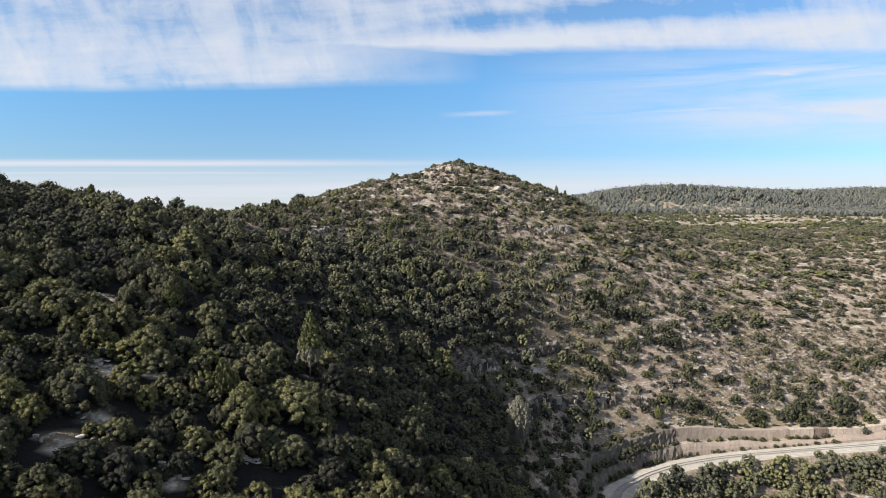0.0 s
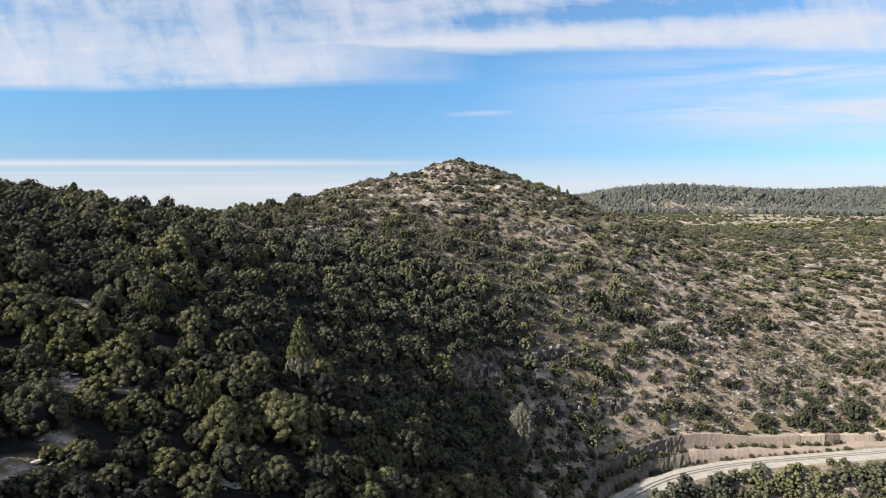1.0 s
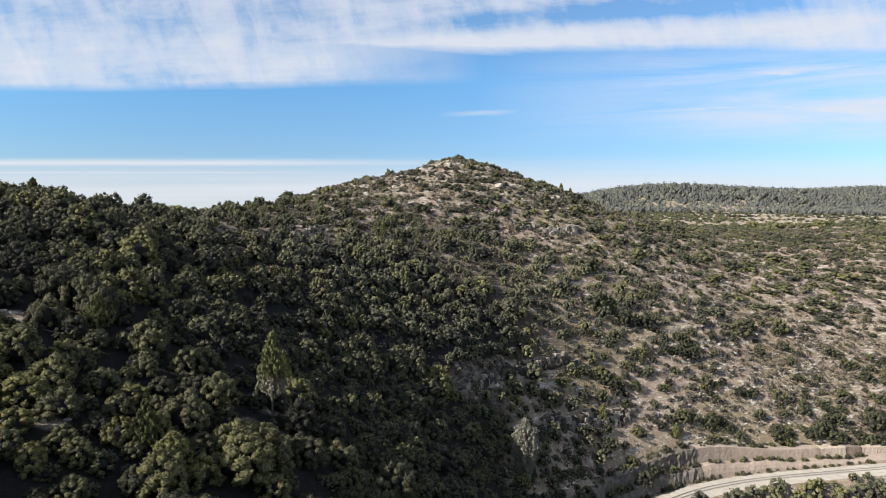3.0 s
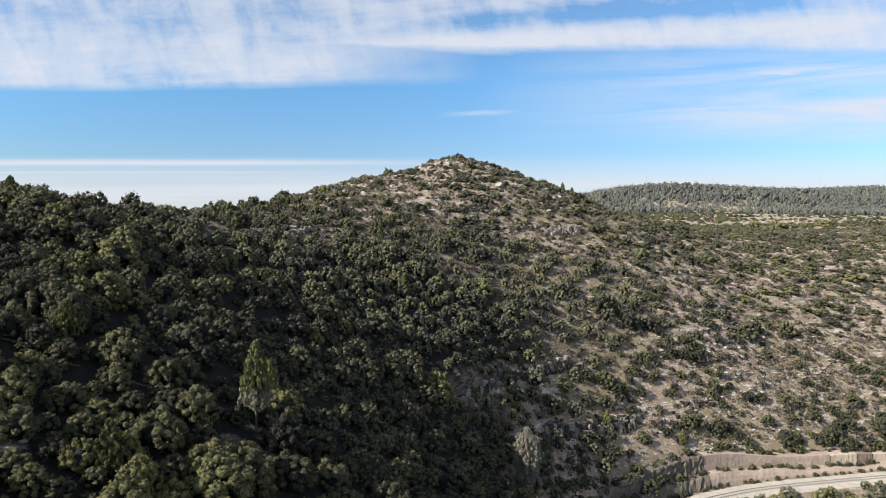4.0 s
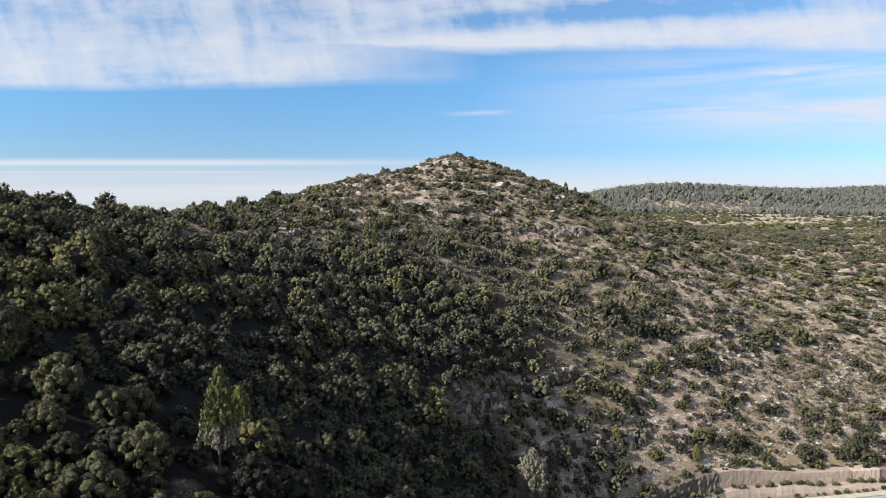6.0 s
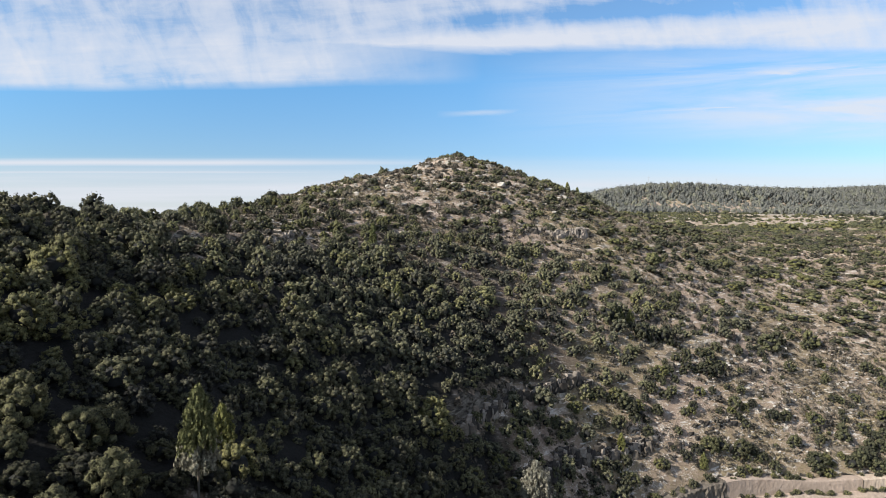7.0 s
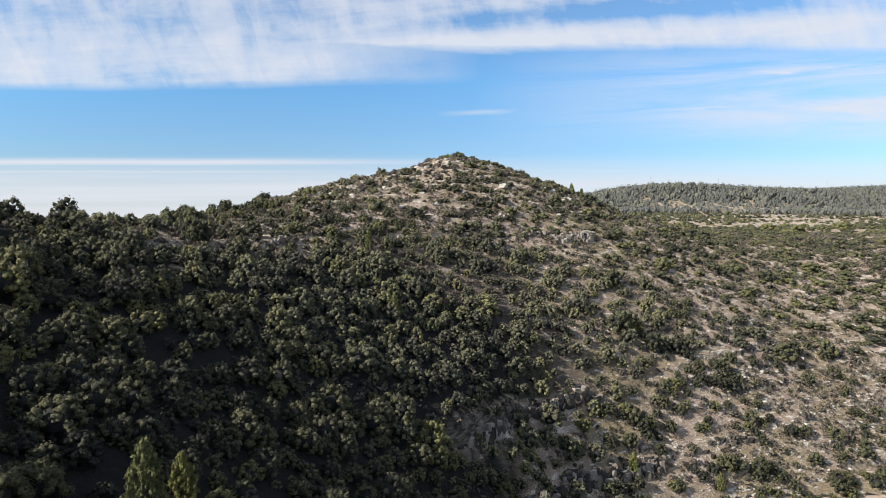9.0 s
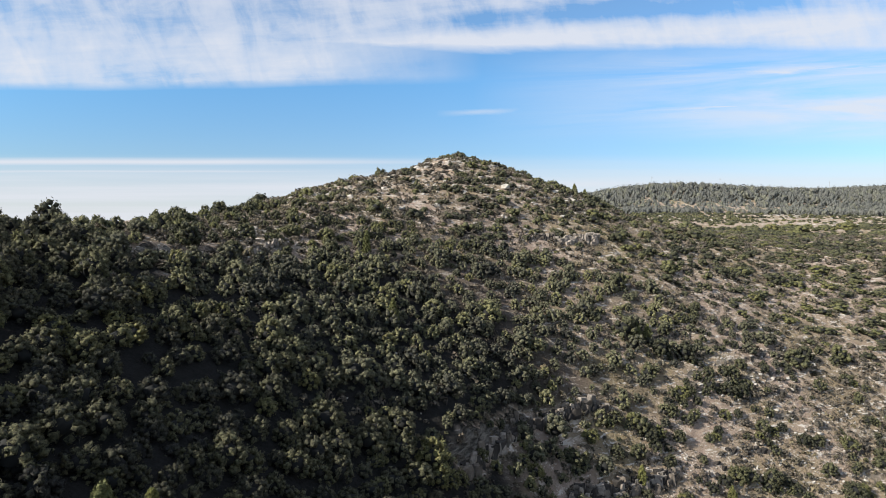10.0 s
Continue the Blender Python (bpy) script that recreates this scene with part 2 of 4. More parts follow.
def ground_z(x, y):
    x, y = np.asarray(x, float), np.asarray(y, float)
    out = np.maximum(np.maximum(-150 - x, x - 245), np.maximum(-10 - y, y - 455))
    k = step(out, 0, 130)
    z = natural(np.clip(x, -260, 380), np.clip(y, -120, 600)) * (1 - k) + far_land(x, y) * k
    z = z + (fbm(x / 22, y / 22, 4) - 0.5) * 2.2 * (1 - k)
    z = z - 1.5 * (1 - step(x, 15, 55)) * (1 - step(y, 205, 255)) * (1 - k)
    # limestone beds stand out as steps along the slopes
    p = bed_phase(x, y)
    z = z + 1.1 * (step(p, 0.40, 0.60) - p) * bedded(x, y) * (1 - k)
    for ax, ay, bx, by, h in SCARPS:
        ln = math.hypot(bx - ax, by - ay)
        ux, uy = (bx - ax) / ln, (by - ay) / ln
        wob = 2.5 * (fbm(x / 7, y / 7, 3) - 0.5)
        d, r = (y - ay) * ux - (x - ax) * uy + wob, (x - ax) * ux + (y - ay) * uy
        z = z + h * (step(d, -0.9, 0.9) - 0.5) * np.exp(-(d / 11) ** 2) * step(r, -4, 4) * step(ln - r, -4, 4)
    s, run = off_line(x, y)
    lo, hi = low_tier(run), top_tier(run)
    prof = np.where(s < 6.2, 0.0, np.where(s < 10.6, lo - 0.5, hi - 0.1))
    more = np.maximum(s - 10.6, 0)
    up = np.clip(z, prof - 0.7 * more, prof + 1.05 * more)
    less = np.maximum(-s - 5.5, 0)
    down = np.clip(z, -1.0 * less, -0.10 * less)
    cut = np.where(s > 0, up, down)
    return np.where((s < 70) & (s > -40), cut, z)


# ---- materials ----
def material(name, rough=0.9, spec=0.2):
    m = bpy.data.materials.new(name)
    m.use_nodes = True
    t = m.node_tree
    b = t.nodes["Principled BSDF"]
    b.inputs["Roughness"].default_value = rough
    b.inputs["Specular IOR Level"].default_value = spec
    return m, t, b


def bump(t, b, height, strength, dist):
    n = t.nodes.new("ShaderNodeBump")
    n.inputs["Strength"].default_value, n.inputs["Distance"].default_value = strength, dist
    link(t, height, n.inputs["Height"])
    link(t, n.outputs[0], b.inputs["Normal"])


def where(t):
    n = t.nodes.new("ShaderNodeNewGeometry")
    return n.outputs["Position"]


def attr(t, name):
    n = t.nodes.new("ShaderNodeAttribute")
    n.attribute_name = name
    return n.outputs["Fac"]


def ground_material():
    m, t, b = material("hillside_ground", 0.95, 0.1)
    p = where(t)
    big = nnoise(t, p, 0.035, 4)
    mid = nnoise(t, p, 0.22, 5, 0.6)
    fine = nnoise(t, p, 1.3, 5, 0.65)
    sep = t.nodes.new("ShaderNodeSeparateXYZ")
    link(t, p, sep.inputs[0])
    flat = nvec(t, nmath(t, "MULTIPLY", sep.outputs[0], 0.10), nmath(t, "MULTIPLY", sep.outputs[1], 0.20), nmath(t, "MULTIPLY", sep.outputs[2], 0.75))
    slab = nnoise(t, flat, 1.5, 7, 0.68, 0.4)
    earth = nmix(t, nramp(t, mid, [(0.35, 0.0), (0.65, 1.0)]), (0.226, 0.173, 0.141), (0.392, 0.310, 0.252))
    grass = nmix(t, fine, (0.153, 0.121, 0.073), (0.285, 0.230, 0.141))
    earth = nmix(t, nramp(t, nmath(t, "ADD", nmath(t, "MULTIPLY", big, 0.6), nmath(t, "MULTIPLY", fine, 0.4)), [(0.42, 0.0), (0.60, 1.0)]), earth, grass)
    stone = nmix(t, fine, (0.334, 0.301, 0.265), (0.612, 0.566, 0.510))
    patch = nramp(t, nmath(t, "ADD", nmath(t, "MULTIPLY", slab, 0.7), nmath(t, "MULTIPLY", fine, 0.3)), [(0.548, 0.0), (0.585, 1.0)])
    patch = nmath(t, "MAXIMUM", patch, nmath(t, "MULTIPLY", attr(t, "slabs"), nramp(t, slab, [(0.44, 0.0), (0.52, 1.0)])))
    tiny = nnoise(t, p, 2.6, 3, 0.7)
    grit = nnoise(t, p, 1.7, 2, 0.5)
    strewn = nramp(t, nmath(t, "ADD", nmath(t, "MULTIPLY", grit, 0.62), nmath(t, "MULTIPLY", mid, 0.38)), [(0.585, 0.0), (0.61, 0.75)])
    patch = nmath(t, "MAXIMUM", patch, strewn)
    low = nramp(t, nmath(t, "ADD", nmath(t, "MULTIPLY", tiny, 0.6), nmath(t, "MULTIPLY", mid, 0.4)), [(0.49, 0.0), (0.56, 0.42)])
    earth = nmix(t, low, earth, nmix(t, mid, (0.061, 0.057, 0.044), (0.100, 0.090, 0.068)))
    geo = t.nodes.new("ShaderNodeNewGeometry")
    up = t.nodes.new("ShaderNodeSeparateXYZ")
    link(t, geo.outputs["True Normal"], up.inputs[0])
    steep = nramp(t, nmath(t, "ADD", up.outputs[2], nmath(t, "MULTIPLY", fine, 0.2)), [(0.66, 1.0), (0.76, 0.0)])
    # leaf litter, blackened with the shade between the bushes put into its colour
    shaded_litter = nmix(t, fine, (0.007, 0.007, 0.007), (0.022, 0.022, 0.021))
    wood = attr(t, "shaded_litter")
    earth = nmix(t, wood, earth, shaded_litter)
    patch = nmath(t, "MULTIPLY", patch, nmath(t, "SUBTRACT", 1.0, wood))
    # steep rock: dark lichened stone, with the shade of the hollows in its colour
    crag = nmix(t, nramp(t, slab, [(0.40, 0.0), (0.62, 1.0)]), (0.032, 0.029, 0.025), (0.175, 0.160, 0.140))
    col = nmix(t, steep, nmix(t, patch, earth, stone), nmix(t, nmath(t, "MULTIPLY", wood, 0.9), crag, shaded_litter))
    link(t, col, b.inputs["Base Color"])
    bump(t, b, nmath(t, "ADD", nmath(t, "ADD", fine, nmath(t, "MULTIPLY", tiny, 0.6)), nmath(t, "MULTIPLY", slab, 2.0)), 0.9, 0.4)
    return m


def stone_material(name, dark, light, scale=0.6):
    m, t, b = material(name, 0.92, 0.15)
    p = where(t)
    fine = nnoise(t, p, scale * 4, 6, 0.65)
    mid = nnoise(t, p, scale, 5, 0.6)
    sep = t.nodes.new("ShaderNodeSeparateXYZ")
    link(t, p, sep.inputs[0])
    streak = nnoise(t, nvec(t, sep.outputs[0], sep.outputs[1], nmath(t, "MULTIPLY", sep.outputs[2], 0.15)), 1.4, 4, 0.6)
    col = nmix(t, nramp(t, mid, [(0.3, 0.0), (0.7, 1.0)]), dark, light)
    col = nmix(t, nramp(t, streak, [(0.42, 0.35), (0.62, 0.0)]), col, tuple(0.45 * c for c in dark))
    link(t, nmix(t, nmath(t, "MULTIPLY", fine, 0.5), col, light), b.inputs["Base Color"])
    bump(t, b, nmath(t, "ADD", mid, nmath(t, "MULTIPLY", fine, 0.5)), 0.9, 0.25)
    return m


def leaf_material(name, dark, light, rare, mass):
    """Foliage; each plant has its own tint and each spray its own shade."""
    m, t, b = material(name, 0.75, 0.12)
    geo = t.nodes.new("ShaderNodeNewGeometry")
    if mass:
        own = attr(t, "tint")
    else:
        info = t.nodes.new("ShaderNodeObjectInfo")
        own = info.outputs["Random"]
    col = nmix(t, nramp(t, own, [(0.0, 0.0), (0.80, 1.0)]), dark, light)
    col = nmix(t, nramp(t, own, [(0.974, 0.0), (0.98, 1.0)]), col, rare)
    col = nmix(t, nramp(t, own, [(0.62, 0.0), (0.90, 0.95)]), col, tuple(c * k for c, k in zip(light, (1.18, 1.16, 0.90))))
    spray = nmath(t, "POWER", geo.outputs["Random Per Island"], 2.0)
    col = nmix(t, nmath(t, "MULTIPLY", spray, 0.22), col, tuple(1.6 * c for c in light))
    p = where(t)
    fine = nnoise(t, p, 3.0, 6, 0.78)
    # dark pockets painted into the leaf colour for shaded gaps between leaves
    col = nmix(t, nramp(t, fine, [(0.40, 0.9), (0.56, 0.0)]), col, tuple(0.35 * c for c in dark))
    link(t, col, b.inputs["Base Color"])
    bump(t, b, fine, 1.0, 0.45)
    return m


GROUND = ground_material()
CRAG = stone_material("pale_crag_limestone", (0.106, 0.091, 0.079), (0.342, 0.304, 0.262), 0.8)
LIMESTONE = stone_material("weathered_limestone", (0.187, 0.172, 0.152), (0.499, 0.472, 0.429))
# lichen-dark stone, darkened further by overhang shade put into the colour
DARK_STONE = stone_material("lichen_and_shade_limestone", (0.016, 0.014, 0.013), (0.058, 0.053, 0.049))
# weathered brown rock, its colour also darkened for the shade it stands in
BROWN_CUT = stone_material("brown_weathered_shaded_rock", (0.061, 0.052, 0.043), (0.180, 0.155, 0.130), 0.7)
CUT_STONE = stone_material("pale_cut_rock", (0.260, 0.205, 0.165), (0.399, 0.323, 0.267), 0.35)
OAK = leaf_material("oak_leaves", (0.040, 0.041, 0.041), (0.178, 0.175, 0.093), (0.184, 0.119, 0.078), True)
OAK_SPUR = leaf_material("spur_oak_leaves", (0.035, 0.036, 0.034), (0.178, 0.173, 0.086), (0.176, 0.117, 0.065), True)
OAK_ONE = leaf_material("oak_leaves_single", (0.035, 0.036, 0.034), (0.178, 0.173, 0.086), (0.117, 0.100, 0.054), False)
# oak leaves made paler and greyer, with haze and sunlight in the colour
OAK_HILL = leaf_material("hazed_hill_oak_leaves", (0.055, 0.057, 0.053), (0.207, 0.205, 0.118), (0.246, 0.166, 0.110), True)
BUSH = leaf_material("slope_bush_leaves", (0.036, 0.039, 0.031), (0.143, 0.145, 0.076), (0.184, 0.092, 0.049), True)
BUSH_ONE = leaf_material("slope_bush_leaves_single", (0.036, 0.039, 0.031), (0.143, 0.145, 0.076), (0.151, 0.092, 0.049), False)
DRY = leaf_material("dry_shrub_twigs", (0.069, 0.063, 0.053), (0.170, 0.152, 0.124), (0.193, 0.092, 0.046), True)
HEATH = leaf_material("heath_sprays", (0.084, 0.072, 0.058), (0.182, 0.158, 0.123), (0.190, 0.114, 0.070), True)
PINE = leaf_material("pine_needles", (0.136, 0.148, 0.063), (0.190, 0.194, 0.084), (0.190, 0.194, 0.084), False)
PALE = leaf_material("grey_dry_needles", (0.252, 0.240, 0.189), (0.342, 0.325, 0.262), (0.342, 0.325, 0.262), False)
# needles lightened and greyed: distance haze is mixed into the base colour
FAR_PINE = leaf_material("hazed_pine_needles", (0.091, 0.097, 0.091), (0.162, 0.166, 0.151), (0.179, 0.184, 0.183), True)


def bark_material():
    m, t, b = material("bark", 0.95, 0.1)
    n = nnoise(t, where(t), 6, 5)
    link(t, nmix(t, n, (0.06, 0.05, 0.04), (0.16, 0.14, 0.115)), b.inputs["Base Color"])
    bump(t, b, n, 0.6, 0.05)
    return m


BARK = bark_material()


def gravel_material():
    m, t, b = material("pale_gravel", 0.95, 0.1)
    p = where(t)
    n = nmath(t, "ADD", nmath(t, "MULTIPLY", nnoise(t, p, 5, 5, 0.7), 0.5), nmath(t, "MULTIPLY", nnoise(t, p, 0.4, 4), 0.5))
    link(t, nmix(t, nramp(t, n, [(0.35, 0.0), (0.65, 1.0)]), (0.298, 0.269, 0.230), (0.451, 0.413, 0.365)), b.inputs["Base Color"])
    bump(t, b, n, 0.5, 0.08)
    return m


GRAVEL = gravel_material()


def plain_material(name, dark, light, rough, metal=0.0):
    m, t, b = material(name, rough, 0.4)
    b.inputs["Metallic"].default_value = metal
    link(t, nmix(t, nnoise(t, where(t), 3, 4), dark, light), b.inputs["Base Color"])
    return m


# near-black fill for crown cores: inner twigs with their shade painted in
CORE_SHADE = plain_material("crown_core_shade", (0.007, 0.008, 0.008), (0.015, 0.016, 0.015), 0.95)
RED_CUT = stone_material("reddish_cut_rock", (0.172, 0.121, 0.098), (0.257, 0.195, 0.164), 0.5)
BUFF_CUT = stone_material("buff_cut_rock", (0.360, 0.285, 0.225), (0.499, 0.418, 0.341), 0.3)
STEEL = plain_material("rusty_rail_steel", (0.26, 0.235, 0.205), (0.38, 0.35, 0.31), 0.6, 0.2)
SLEEPER = plain_material("grey_concrete_sleeper", (0.172, 0.164, 0.148), (0.257, 0.242, 0.226), 0.9)


# ---- mesh helpers ----
def mesh_from(name, verts, tris, mats, smooth=False):
    me = bpy.data.meshes.new(name)
    verts, tris = np.asarray(verts, np.float32), np.asarray(tris, np.int32)
    me.vertices.add(len(verts))
    me.vertices.foreach_set("co", verts.ravel())
    n = tris.shape[1]
    me.loops.add(tris.size)
    me.loops.foreach_set("vertex_index", tris.ravel())
    me.polygons.add(len(tris))
    me.polygons.foreach_set("loop_start", np.arange(0, tris.size, n, dtype=np.int32))
    me.update(calc_edges=True)
    for m in mats:
        me.materials.append(m)
    me.polygons.foreach_set("use_smooth", np.full(len(tris), smooth))
    return me


def part(name, me, parent, label="", at=None):
    ob = new(name, me)
    ob.parent = parent
    if at is not None:
        ob.matrix_basis = at
    return tagged(ob, label)


def empty(name, m):
    ob = new(name)
    ob.empty_display_size = 0.3
    ob.matrix_basis = m
    return ob


def ico(level):
    bm = bmesh.new()
    bmesh.ops.create_icosphere(bm, subdivisions=level, radius=1.0)
    bm.verts.ensure_lookup_table()
    v = np.array([q.co[:] for q in bm.verts])
    f = np.array([[q.index for q in g.verts] for g in bm.faces])
    bm.free()
    return v, f


ICO = {1: ico(1)}
ICO[0] = (np.array([(1, 0, 0), (0, 1, 0), (-1, 0, 0), (0, -1, 0), (0, 0, 1), (0, 0, -1)], float),
          np.array([(0, 1, 4), (1, 2, 4), (2, 3, 4), (3, 0, 4), (1, 0, 5), (2, 1, 5), (3, 2, 5), (0, 3, 5)]))


def sprays(rng, centre, radius, count, size, lift=(0, 0, 0.35), loose=0.40):
    """Small leafy triangles round a lump, tilted every way, denser on the side that lift points to."""
    d = rng.normal(size=(count, 3)) + np.array(lift)
    d /= np.linalg.norm(d, axis=1)[:, None]
    c = centre + d * radius * rng.uniform(0.78, 1.18, (count, 1))
    face = d + rng.normal(0, loose, (count, 3))
    a = np.cross(face, rng.normal(size=(count, 3)))
    a /= np.linalg.norm(a, axis=1)[:, None]
    b = np.cross(face, a)
    b /= np.linalg.norm(b, axis=1)[:, None]
    s = size * rng.uniform(0.6, 1.35, (count, 1))
    v = np.stack([c + a * s, c - a * s * 0.6 + b * s, c - a * s * 0.5 - b * s * 0.9], 1)
    return v.reshape(-1, 3), np.arange(count * 3).reshape(-1, 3)


def crown(seed, clumps, leaves, size, tall=1.0, fine=1, core=True):
    """A bushy crown about 1 in radius, its foot at 0: uneven leafy clumps over a dome, with loose sprays round
    each of them, and a near-black core as painted inner shade. Returns points, triangles and whether each is leafy."""
    rng = np.random.default_rng(seed)
    V, F, K, n = [], [], [], 0

    def add(v, f, leaf):
        nonlocal n
        V.append(v), F.append(f + n), K.append(np.full(len(f), leaf))
        n += len(v)

    wide = rng.uniform(0.80, 1.15, 2)
    lean = rng.normal(0, 0.12, 2)
    low = -0.45
    bv, bf = ICO[fine]
    for k in range(clumps):
        up = 1 - (1 - low) * (k + 0.5) / clumps
        a = 2.399963 * k + rng.uniform(-0.5, 0.5)
        flat = math.sqrt(max(1 - up * up, 0))
        rad = (rng.uniform(0.16, 0.25) + 0.10 * rng.random() ** 2) * (30 / clumps) ** 0.4
        far = (1 - rad) * rng.uniform(0.84, 1.12)
        out = np.array([flat * math.cos(a), flat * math.sin(a), up])
        c = np.array([out[0] * far * wide[0] + lean[0] * up, out[1] * far * wide[1] + lean[1] * up, tall * (0.42 + 0.58 * up * rng.uniform(0.80, 1.10)) - rad * 0.45])
        c[2] = max(c[2], rad * 0.4)
        turn = np.linalg.qr(rng.normal(size=(3, 3)))[0]
        add(((bv * rng.uniform(0.74, 1.16, (len(bv), 1))) @ (turn * np.sign(np.linalg.det(turn))).T) * rad * np.array([1, 1, 0.9]) + c, bf, True)
        if leaves:
            add(*sprays(rng, c, rad * 1.02, leaves, size, out * 0.9 + np.array([0, 0, 0.25])), True)
    # the core's dark colour stands in for shade inside the crown
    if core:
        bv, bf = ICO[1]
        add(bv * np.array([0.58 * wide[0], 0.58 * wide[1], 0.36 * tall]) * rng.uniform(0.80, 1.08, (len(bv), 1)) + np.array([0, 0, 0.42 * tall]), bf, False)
    return np.vstack(V), np.vstack(F), np.concatenate(K)


def tuft(seed, leaves, size):
    """A low open tuft of sprays, 1 in radius."""
    rng = np.random.default_rng(seed)
    v, f = sprays(rng, np.array([0, 0, 0.12]), 0.62, leaves, size, (0, 0, 0.6))
    return v, f, np.ones(len(f), bool)


def conifer(seed, tiers, leaves, size, width=0.33, foot=0.12, column=False):
    """A pine about 1 high: upswept sprays along whorled boughs, fullest below the middle, ragged, with gaps."""
    rng = np.random.default_rng(seed)
    V, F, n = [], [], 0
    for k in range(tiers):
        g = (k + 0.5) / tiers
        h = foot + (0.97 - foot) * g
        full = max(0.04, 1 - abs(2 * g - 0.9) ** 2.4) ** 0.6 if column else min(1.0, 0.80 + 1.6 * g) * (1 - g ** 1.25) ** 0.75
        reach = width * full * rng.uniform(0.72, 1.18) + 0.012
        for j in range(7):
            if rng.random() < 0.12:
                continue
            a = j * 0.898 + k * 0.7 + rng.uniform(-0.3, 0.3)
            for q in (0.40, 0.72, 1.0):
                w = reach * q * rng.uniform(0.85, 1.1)
                c = np.array([math.cos(a) * w, math.sin(a) * w, h + 0.22 * w + rng.uniform(-0.015, 0.015)])
                v, f = sprays(rng, c, 0.028, leaves, size, (0, 0, 0.5))
                v = c + (v - c) * np.array([0.8, 0.8, 1.6])
                V.append(v), F.append(f + n)
                n += len(v)
    return np.vstack(V), np.vstack(F)


def strew(name, templates, places, mats):
    """One mesh of many plants or stones: places are rows of x, y, z, size, height, turn."""
    V, F, T, K, n = [], [], [], [], 0
    rng = np.random.default_rng(len(places))
    pick = rng.integers(0, len(templates), len(places))
    tint = np.clip(0.62 * rng.random(len(places)) + 0.9 * (fbm(places[:, 0] / 16 + 3, places[:, 1] / 16, 3) - 0.5) + 0.2, 0, 0.93)
    tint = np.where(rng.random(len(places)) < 0.025, 1.0, tint)
    for k, (tv, tf, tk) in enumerate(templates):
        sel = np.where(pick == k)[0]
        if not len(sel):
            continue
        P = places[sel]
        c, s = np.cos(P[:, 5]), np.sin(P[:, 5])
        x = (tv[None, :, 0] * c[:, None] - tv[None, :, 1] * s[:, None]) * P[:, 3:4] + P[:, 0:1]
        y = (tv[None, :, 0] * s[:, None] + tv[None, :, 1] * c[:, None]) * P[:, 3:4] + P[:, 1:2]
        z = tv[None, :, 2] * P[:, 4:5] + P[:, 2:3]
        V.append(np.stack([x, y, z], 2).reshape(-1, 3))
        F.append((tf[None] + (np.arange(len(sel)) * len(tv))[:, None, None]).reshape(-1, 3) + n)
        T.append(np.repeat(tint[sel], len(tv)))
        K.append(np.tile(tk, len(sel)))
        n += len(sel) * len(tv)
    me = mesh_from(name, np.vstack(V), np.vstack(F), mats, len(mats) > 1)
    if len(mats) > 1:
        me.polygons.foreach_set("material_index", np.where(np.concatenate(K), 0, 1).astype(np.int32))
    a = me.attributes.new("tint", "FLOAT", "POINT")
    a.data.foreach_set("value", np.concatenate(T).astype(np.float32))
    return new(name, me)


# gaps in the wood where slabs show, placed and drawn out to fit the camera's view: x, y, half width
CLEARINGS = [(-51.2, 88.5, 1.1), (-50.0, 92.5, 1.1), (-36.5, 76.5, 1.0), (-42.5, 74.0, 1.2), (-40.0, 74.5, 1.1), (-41.9, 67.5, 1.2), (-36.4, 65.5, 1.5), (-37.3, 60.0, 1.5), (-21.7, 68.5, 0.6), (-27.2, 61.0, 1.1)]
GAPS = [(-20.9, 95.3, 3.0), (20, 149, 2.0), (50, 268, 6), (30, 264, 3), (30, 198, 2.2),
        (-50, 178, 3), (-46, 190, 3), (-41, 204, 3)]


def cleared(x, y, places):
    gap = np.zeros_like(x)
    for cx, cy, r in places:
        # each gap is stretched along the sight line from the camera's start
        far = math.hypot(cx, cy)
        along = (x * cx + y * cy) / far - far
        across = (x * cy - y * cx) / far
        gap = np.maximum(gap, step(1 - np.hypot(across / r, (along + 0.5 * r) / (1.5 * r)), 0, 0.4))
    return gap


# strips of bare rock: the lines of the ledges, with what they clear below and above them
BARE = [([(3, 164), (18, 193), (36, 210), (46, 215)], 3.2, 1.2), ([(19, 166), (29, 186), (44, 199), (60, 208)], 3.0, 1.2),
        ([(-55, 168), (-52, 181), (-46, 194), (-36, 216)], 2.0, 1.0), ([(-62, 216), (-50, 232), (-36, 246)], 3.0, 2.0), ([(26, 270), (46, 276), (60, 283)], 6.0, 1.5)]


def bare_strip(x, y):
    bare = np.zeros(np.shape(x))
    for line, below, above in BARE:
        for (ax, ay), (bx, by) in zip(line, line[1:]):
            ln = math.hypot(bx - ax, by - ay)
            ux, uy = (bx - ax) / ln, (by - ay) / ln
            d, r = (y - ay) * ux - (x - ax) * uy, (x - ax) * ux + (y - ay) * uy
            bare = np.maximum(bare, (d > -below) & (d < above) & (r > -1) & (r < ln + 1))
    return bare


